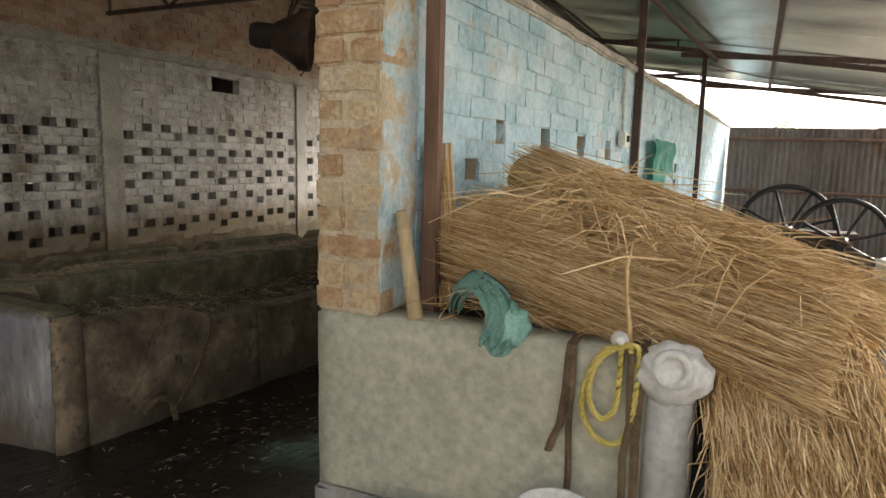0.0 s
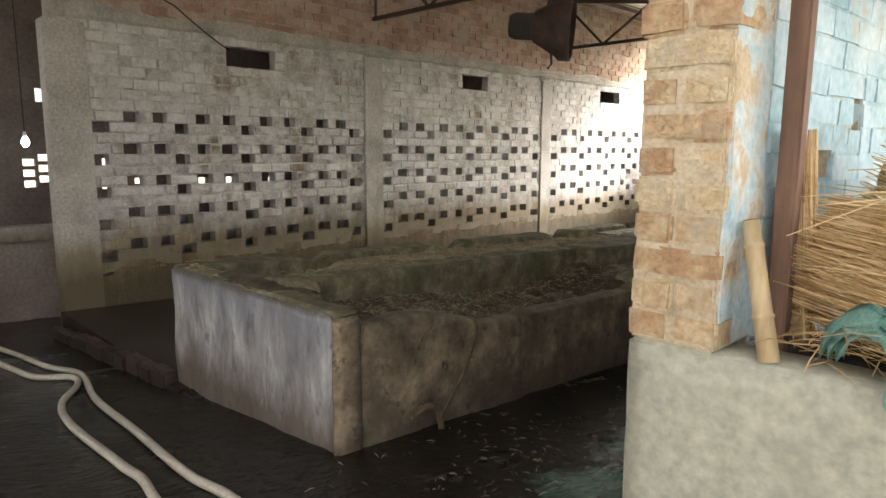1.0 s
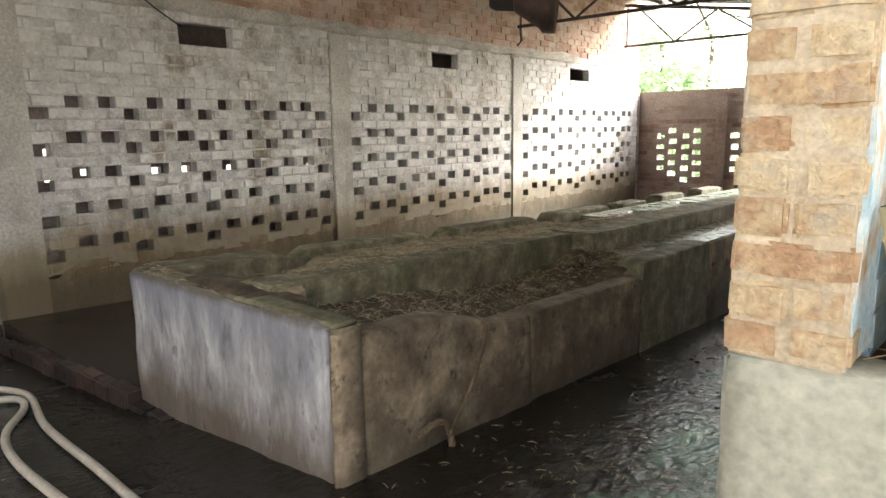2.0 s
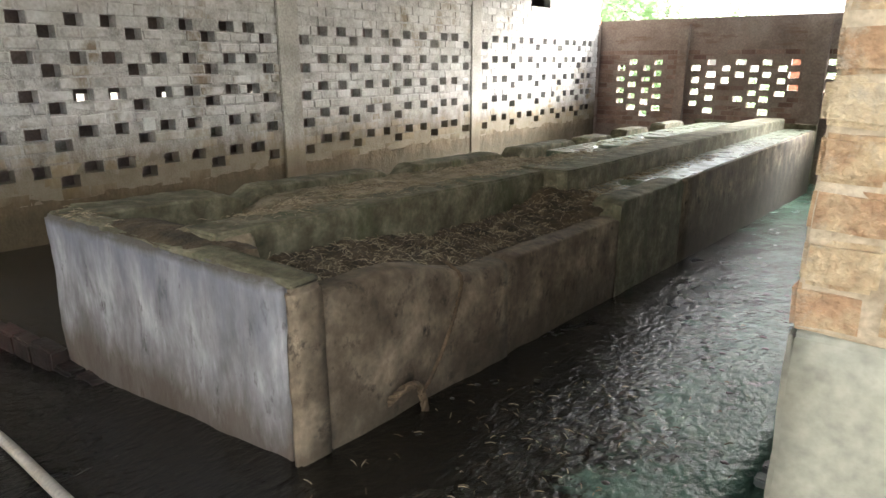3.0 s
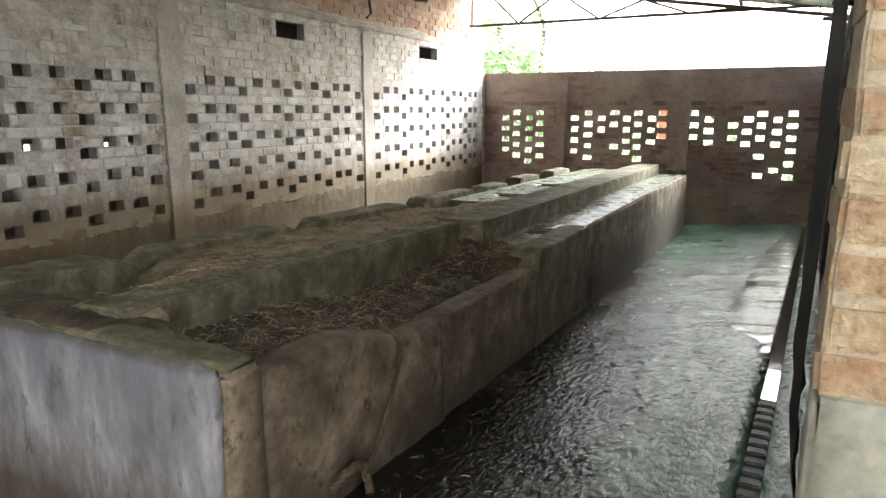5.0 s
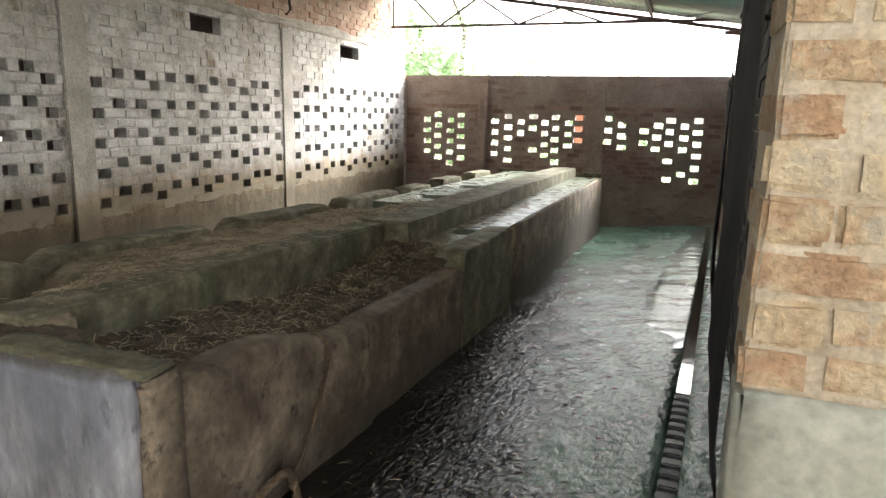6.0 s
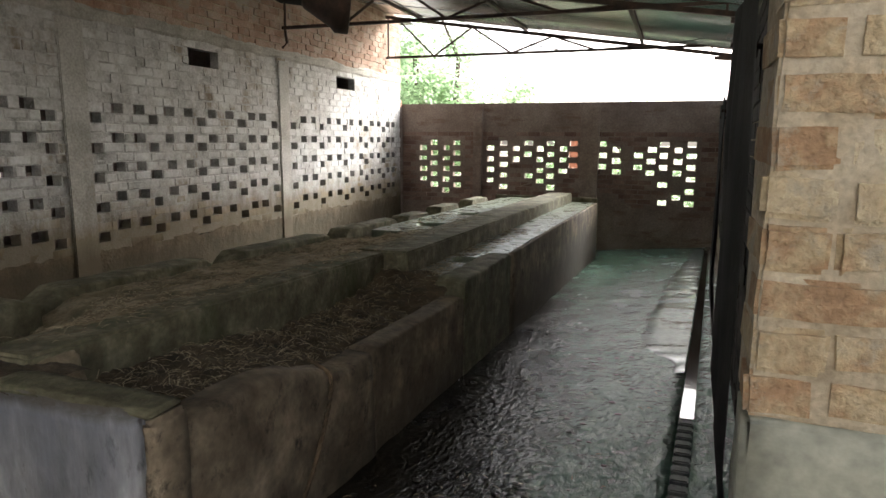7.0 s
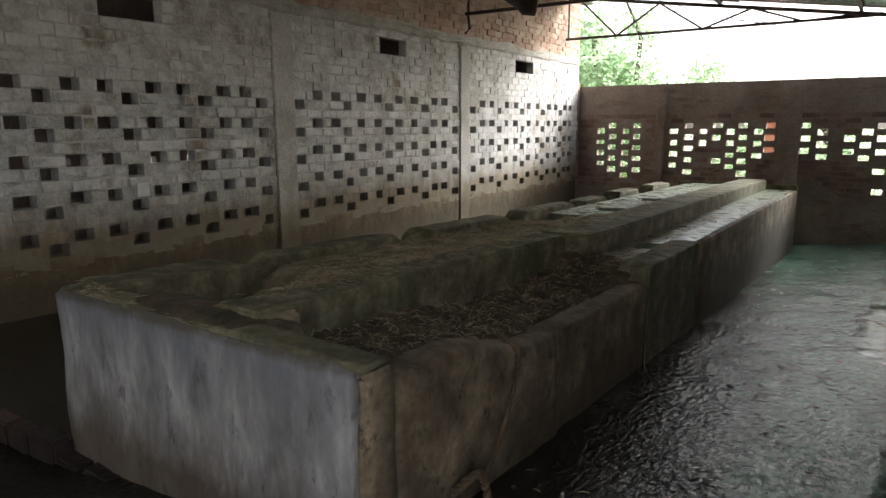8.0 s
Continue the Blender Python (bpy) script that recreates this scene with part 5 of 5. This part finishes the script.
for _ in range(3400):
    x, y = rng.uniform(-3.26, -2.82), 2.45 + 2.7 * rng.random() ** 1.3
    stalk(Vector((x, y, fodder_top(x, y) + rng.uniform(-0.004, 0.014))), 0.008, 0.055, rng.uniform(0.4, 1.3), 0.012)
for _ in range(6500):
    x, y = rng.uniform(-4.3, -3.46), 2.5 + 4.5 * rng.random() ** 1.2
    if noise.noise(Vector((x * 2.5, y * 1.5, 8))) < -0.1:
        continue
    stalk(Vector((x, y, bed_top(x, y) + rng.uniform(0.0, 0.012))), 0.006, 0.04, rng.uniform(0.4, 1.2), 0.006)
for _ in range(2200):
    far = rng.random() < 0.4
    x, y = (rng.uniform(-4.25, -3.55), rng.uniform(7.0, 9.0)) if far else (rng.uniform(-3.12, -2.88), 5.12 + 3.0 * rng.random() ** 1.5)
    if math.hypot(x + 2.9, y - 5.88) < 0.19 or math.hypot(x + 3.9, y - 7.72) < 0.22 or math.hypot(x + 3.9, y - 9.1) < 0.22:
        continue
    stalk(Vector((x, y, (0.443 if far else 0.395) - drop(y))), 0.015, 0.08, rng.uniform(0.5, 1.2), 0.004)
for _ in range(700):
    y = rng.uniform(2.5, 8.0)
    x = rng.uniform(-3.48, -3.30)
    stalk(Vector((x, y, 0.55 - drop(y))), 0.01, 0.06, 0.8, 0.003)
for _ in range(90):
    stalk(Vector((rng.gauss(-4.2, 0.12), 2.345 + rng.uniform(-.05, .05), 0.492)), 0.02, 0.07, 1.0, 0.003)
litter_ob = tagged(new("chaff", strands(cs, 0.0015, M_CHAFF)), "scattered dry straw bits on the trough", "straw", kind="stuff")
cs = []
for _ in range(200):
    x, y = rng.gauss(-2.0, 0.28), rng.gauss(2.75, 0.5)
    if rng.random() < 0.25:
        x, y = rng.uniform(-2.5, -1.3), rng.uniform(1.6, 5)
    if x < -2.6:
        continue
    a = rng.uniform(0, 6.28)
    d = Vector((math.cos(a), math.sin(a), 0)) * rng.uniform(0.01, 0.045)
    p = Vector((x, y, floor_z(x, y) + 0.012))
    cs.append((p, p + d * 0.5 + Vector((0, 0, 0.004)), p + d, 1.0))
tagged(new("floor_chaff", strands(cs, 0.0017, M_CHAFF)), "wet straw bits scattered on the floor", "straw", kind="stuff")


def clumps(count, seed, place, size):
    """Flattened wet lumps on the floor, in one mesh."""
    r = random.Random(seed)
    v, f = [], []
    for _ in range(count):
        x, y = place(r)
        s = size * r.uniform(0.4, 1.5)
        b = len(v)
        for ring, (rad, h) in enumerate(((1.0, -0.1), (0.8, 0.25), (0.4, 0.42))):
            for k in range(8):
                a = 2 * math.pi * k / 8
                q = rad * s * r.uniform(0.75, 1.2)
                px, py = x + q * math.cos(a), y + q * math.sin(a) * 0.8
                v.append((px, py, floor_z(x, y) + h * s * 0.35 + 0.005))
        v.append((x, y, floor_z(x, y) + 0.17 * s + 0.005))
        for ring in (0, 8):
            for k in range(8):
                f.append((b + ring + k, b + ring + (k + 1) % 8, b + ring + 8 + (k + 1) % 8, b + ring + 8 + k))
        for k in range(8):
            f.append((b + 16 + k, b + 16 + (k + 1) % 8, b + 24))
    me = bpy.data.meshes.new("lumps")
    me.from_pydata(v, [], f)
    me.materials.append(M_DUNG)
    me.polygons.foreach_set("use_smooth", [True] * len(me.polygons))
    return me


def where(r):
    if r.random() < 0.55:
        return r.gauss(-2.05, 0.25), r.uniform(2.6, 6.5)
    return r.uniform(-2.5, -1.45), r.uniform(2.2, 10)


tagged(new("dung", clumps(150, 3, where, 0.014)), "dark wet dung lumps on the floor", "dung", kind="stuff")

# ---- drain grate and water ----
for k in range(14):
    y = 3.05 + 0.098 * k
    x = -1.325 + 0.052 * (y - 3.43)
    bar = tagged(part("grate_bar", box(x - 0.036, x + 0.036, y, y + 0.055, floor_z(x, y) - 0.035, floor_z(x, y) - 0.004, bevel=0.006), M_GRATE), "worn cement bar of the drain grate", "grate", "drain grate bars")
bm = bmesh.new()
rows = []
for k in range(60):
    y = 4.45 + 9.6 * k / 59
    x = -1.325 + 0.052 * (y - 3.43)
    rows.append([bm.verts.new((x + s * 0.034, y, floor_z(x, y) - 0.02)) for s in (-1, 1)])
for u, v in zip(rows, rows[1:]):
    bm.faces.new((u[0], u[1], v[1], v[0]))
tagged(part("drain_water", bm, M_WATER), "still wash water in the floor drain", "water", kind="structure")

bm, rows = bmesh.new(), []
for k in range(160):
    y = 5.25 + 8.6 * k / 159
    edge = DRAIN[0] + 0.052 * (y - 3.43) - 0.006
    w = 0.36 * step(5.25, 6.1, y) * (1 - 0.45 * step(9.0, 13.5, y)) + 0.09 * noise.noise(Vector((y * 1.6, 0, 2))) + 0.05 * noise.noise(Vector((y * 5, 0, 2)))
    rows.append([bm.verts.new((edge - max(0.02, w) * f, y, floor_height(edge - max(0.02, w) * f, y) + (0.003 if f < 1 else 0.0005))) for f in (0, 0.33, 0.66, 0.96, 1)])
for u, v in zip(rows, rows[1:]):
    for k in range(4):
        bm.faces.new((u[k], u[k + 1], v[k + 1], v[k]))
tagged(part("puddle", bm, M_FILM, smooth=True), "shallow wash water standing beside the drain", "water", kind="structure")

# ---- hose, kerb and tether rope ----


def hose(points, label):
    pts = [Vector(p) for p in points]
    fine = []
    for i in range(len(pts) - 1):
        p0, p1, p2, p3 = pts[max(i - 1, 0)], pts[i], pts[i + 1], pts[min(i + 2, len(pts) - 1)]
        for k in range(8):
            t = k / 8
            q = 0.5 * ((2 * p1) + (p2 - p0) * t + (2 * p0 - 5 * p1 + 4 * p2 - p3) * t * t + (3 * p1 - p0 - 3 * p2 + p3) * t ** 3)
            q.z = floor_z(q.x, q.y) + 0.022
            fine.append(q)
    return tagged(part("water_hose", rods(fine, 0.020, seg=10), M_HOSE, smooth=True), label, "hose", "hoses on the floor")


hose([(-6.9, 1.50, 0), (-5.73, 1.60, 0), (-5.3, 1.66, 0), (-5.12, 1.83, 0), (-4.85, 1.79, 0), (-4.45, 1.60, 0), (-3.97, 1.52, 0), (-3.2, 1.51, 0), (-2.8, 1.49, 0), (-1.6, 1.2, 0), (-0.6, 0.2, 0)], "milky white water hose lying on the wet floor")
hose([(-7.0, 1.66, 0), (-6.2, 1.75, 0), (-5.6, 1.80, 0), (-5.17, 1.90, 0), (-4.42, 1.77, 0), (-3.61, 1.72, 0), (-2.89, 1.67, 0), (-2.4, 1.68, 0), (-1.2, 1.5, 0), (0.2, 0.6, 0)], "second loop of milky hose beside the first")
kerb = thing("kerb", "low wet brick kerb between trough and wall", "kerb", kind="structure")
rng = random.Random(15)
for k in range(11):
    x = -7.0 + 0.235 * k
    z = floor_z(x, 2.2)
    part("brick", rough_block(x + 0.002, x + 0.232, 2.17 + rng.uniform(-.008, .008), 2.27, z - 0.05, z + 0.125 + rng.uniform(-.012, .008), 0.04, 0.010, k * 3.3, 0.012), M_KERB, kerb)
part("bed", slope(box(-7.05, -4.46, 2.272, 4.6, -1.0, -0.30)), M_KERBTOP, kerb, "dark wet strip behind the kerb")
foot = thing("trough_footing", "broken red brick footing under the trough", "footing", kind="structure")
for k in (0, 1):
    x = -4.46 + 0.225 * k
    z = floor_z(x, 2.2)
    part("brick", rough_block(x, x + 0.215, 2.20 + rng.uniform(-.02, .015), 2.30, z - 0.05, z + 0.045 + rng.uniform(-.03, .015), 0.04, 0.012, k * 2.1, 0.014), M_KERB, foot)
rope([(-2.66, 2.72, -0.13), (-2.61, 2.73, -0.07), (-2.59, 2.79, -0.055), (-2.60, 2.85, -0.09), (-2.585, 2.86, -0.17), (-2.58, 2.87, -0.24)], 0.017, M_BROWNROPE, "tether_loop", "loop of old rope through the trough wall", "rope")
rope([(-2.76, 3.22, 0.325), (-2.70, 3.20, 0.315), (-2.632, 3.18, 0.27), (-2.628, 3.12, 0.12), (-2.628, 3.03, -0.02), (-2.628, 2.93, -0.13), (-2.61, 2.86, -0.14)], 0.009, M_BROWNROPE, "tether_rope", "thin old tether rope slung over the trough wall", "rope")
tagged(part("wall_patch", box(WX - 0.01, WX + 0.012, 4.24, 4.36, 0.55, 0.67, bevel=0.004), M_PLASTIC), "pale blank paper scrap stuck on the wall", "paper")

bulb = thing("hanging_bulb", "lit white bulb hanging in the neighbouring shed", "lamp")
M_BULB = bpy.data.materials.new("lit_bulb_glass")
M_BULB.use_nodes = True
M_BULB.node_tree.nodes["Principled BSDF"].inputs["Emission Color"].default_value = (0.85, 0.95, 1.0, 1)
M_BULB.node_tree.nodes["Principled BSDF"].inputs["Emission Strength"].default_value = 4.0
part("glass", lathe([(0.012, 0.0), (0.035, 0.02), (0.045, 0.06), (0.03, 0.10), (0.016, 0.12)], 18, origin=Vector((-9.3, 2.60, 1.22))), M_BULB, bulb, smooth=True)
part("holder", lathe([(0.018, 0.12), (0.02, 0.17), (0.008, 0.18)], 12, origin=Vector((-9.3, 2.60, 1.22))), M_PLASTIC, bulb, smooth=True)
part("cord", rods([(-9.3, 2.60, 1.39), (-9.3, 2.60, 3.72)], 0.006, seg=6), M_CABLE, bulb)

# ---- greenery beyond the end wall ----


def leaves(count, seed, centres, spread, size):
    r = random.Random(seed)
    v, f = [], []
    for _ in range(count):
        c, s = r.choice(centres)
        d = Vector((r.gauss(0, 1), r.gauss(0, 1), r.gauss(0, 0.8)))
        d = d.normalized() * s * r.uniform(0.45, 1.05)
        p = Vector(c) + d * spread
        a = Vector((r.uniform(-1, 1), r.uniform(-1, 1), r.uniform(-0.6, 0.4))).normalized()
        w = a.cross(Vector((r.uniform(-1, 1), r.uniform(-1, 1), r.uniform(-1, 1)))).normalized()
        l = size * r.uniform(0.6, 1.4)
        n = a.cross(w) * l * 0.12
        b = len(v)
        v += [tuple(p), tuple(p + a * l * 0.45 + w * l * 0.24 + n), tuple(p + a * l), tuple(p + a * l * 0.45 - w * l * 0.24 + n)]
        f += [(b, b + 1, b + 2), (b, b + 2, b + 3)]
    me = bpy.data.meshes.new("leaves")
    me.from_pydata(v, [], f)
    me.materials.append(M_LEAF)
    return me


def tree(x, y, h, seed, count=4200, size=0.17):
    r = random.Random(seed)
    t = thing("tree", "leafy green tree standing beyond the end wall", "tree", "trees beyond the wall")
    base = Vector((x, y, -1.3))
    top = base + Vector((r.uniform(-.4, .4), r.uniform(-.3, .3), h * 0.62))
    tr = rods([base, base.lerp(top, 0.4) + Vector((0.1, 0, 0)), top], [0.16, 0.12, 0.07], seg=10)
    ends = [top]
    for k in range(8):
        a = r.uniform(0, 6.28)
        s = base.lerp(top, r.uniform(0.35, 1))
        e = s + Vector((math.cos(a), math.sin(a), r.uniform(0.2, 0.9))) * h * r.uniform(0.16, 0.3)
        rods([s, s.lerp(e, 0.5) + Vector((0, 0, 0.1)), e], [0.06, 0.04, 0.015], tr, seg=6)
        ends.append(e)
    part("trunk", tr, M_BARK, t, smooth=True)
    cen = [(e + Vector((r.uniform(-.4, .4), r.uniform(-.4, .4), r.uniform(-.3, .4))), r.uniform(0.5, 1.0)) for e in ends for _ in range(3)]
    ob = new("crown", leaves(count, seed, cen, h * 0.11, size))
    ob.parent = t
    return t


tree(-8.3, 18.6, 7.8, 1, 8000, 0.14)
tree(-8.8, 22.0, 8.4, 2, 6000, 0.15)
tree(-12.5, 23.0, 8.0, 3, 3600)
tree(-3.2, 26.0, 4.6, 4, 2200)
tree(0.5, 27.0, 4.4, 5, 1800)
hedge = new("hedge", leaves(15000, 6, [(Vector((x, 18.2 + 0.9 * math.sin(x * 2), -0.3 + 0.4 * math.sin(x * 1.3) + 0.5 * (k % 3))), 1.0) for k, x in enumerate([-12 + 0.42 * k for k in range(46)])], 0.7, 0.15))
tagged(hedge, "green bushes beyond the end wall", "bush", kind="stuff")
# small post added in place of the brick building outside
post = thing("brick_post", "bare orange brick post standing in for a building beyond the end wall", "pillar")
part("shaft", rough_block(-3.62, -3.36, 15.4, 15.65, -1.3, 1.6, 0.1, 0.006), M_RED_ONE, post)
part("cap", rough_block(-3.66, -3.32, 15.36, 15.69, 1.6, 1.68, 0.1, 0.004), M_CEMENT, post)

# ---- single bricks of the west wall, nearest the camera ----
shared = {}
jit = random.Random(61)
ordered = sorted(near_bricks, key=lambda c: c[2])


def worn_brick(d, w, h):
    """A whitewashed brick with softened, slightly crooked edges."""
    bm = box(-d, 0, -w, w, -h, h)
    for v in bm.verts:
        v.co += Vector((jit.uniform(-.003, .003), jit.uniform(-.006, .006), jit.uniform(-.006, .006)))
    bmesh.ops.bevel(bm, geom=list(bm.edges), offset=0.009, segments=1, affect="EDGES")
    return mesh_of(bm, "brick", M_WHITE)


for k, (x0, x1, y0, y1, z0, z1) in enumerate(ordered[:300]):
    key = (round((y1 - y0) / 0.012), k % 4)
    if key not in shared:
        shared[key] = worn_brick(0.06, (y1 - y0) / 2, 0.044)
    ob = new("brick", shared[key])
    ob.location = (x1, (y0 + y1) / 2, (z0 + z1) / 2)
    ob.parent = wall_west
rest = tagged(new("brickwork", boxes_mesh("brickwork", ordered[300:] + far_bricks, M_WHITE_J, 0.006)), "whitewashed bricks further along the wall", kind="stuff")
rest.parent = wall_west
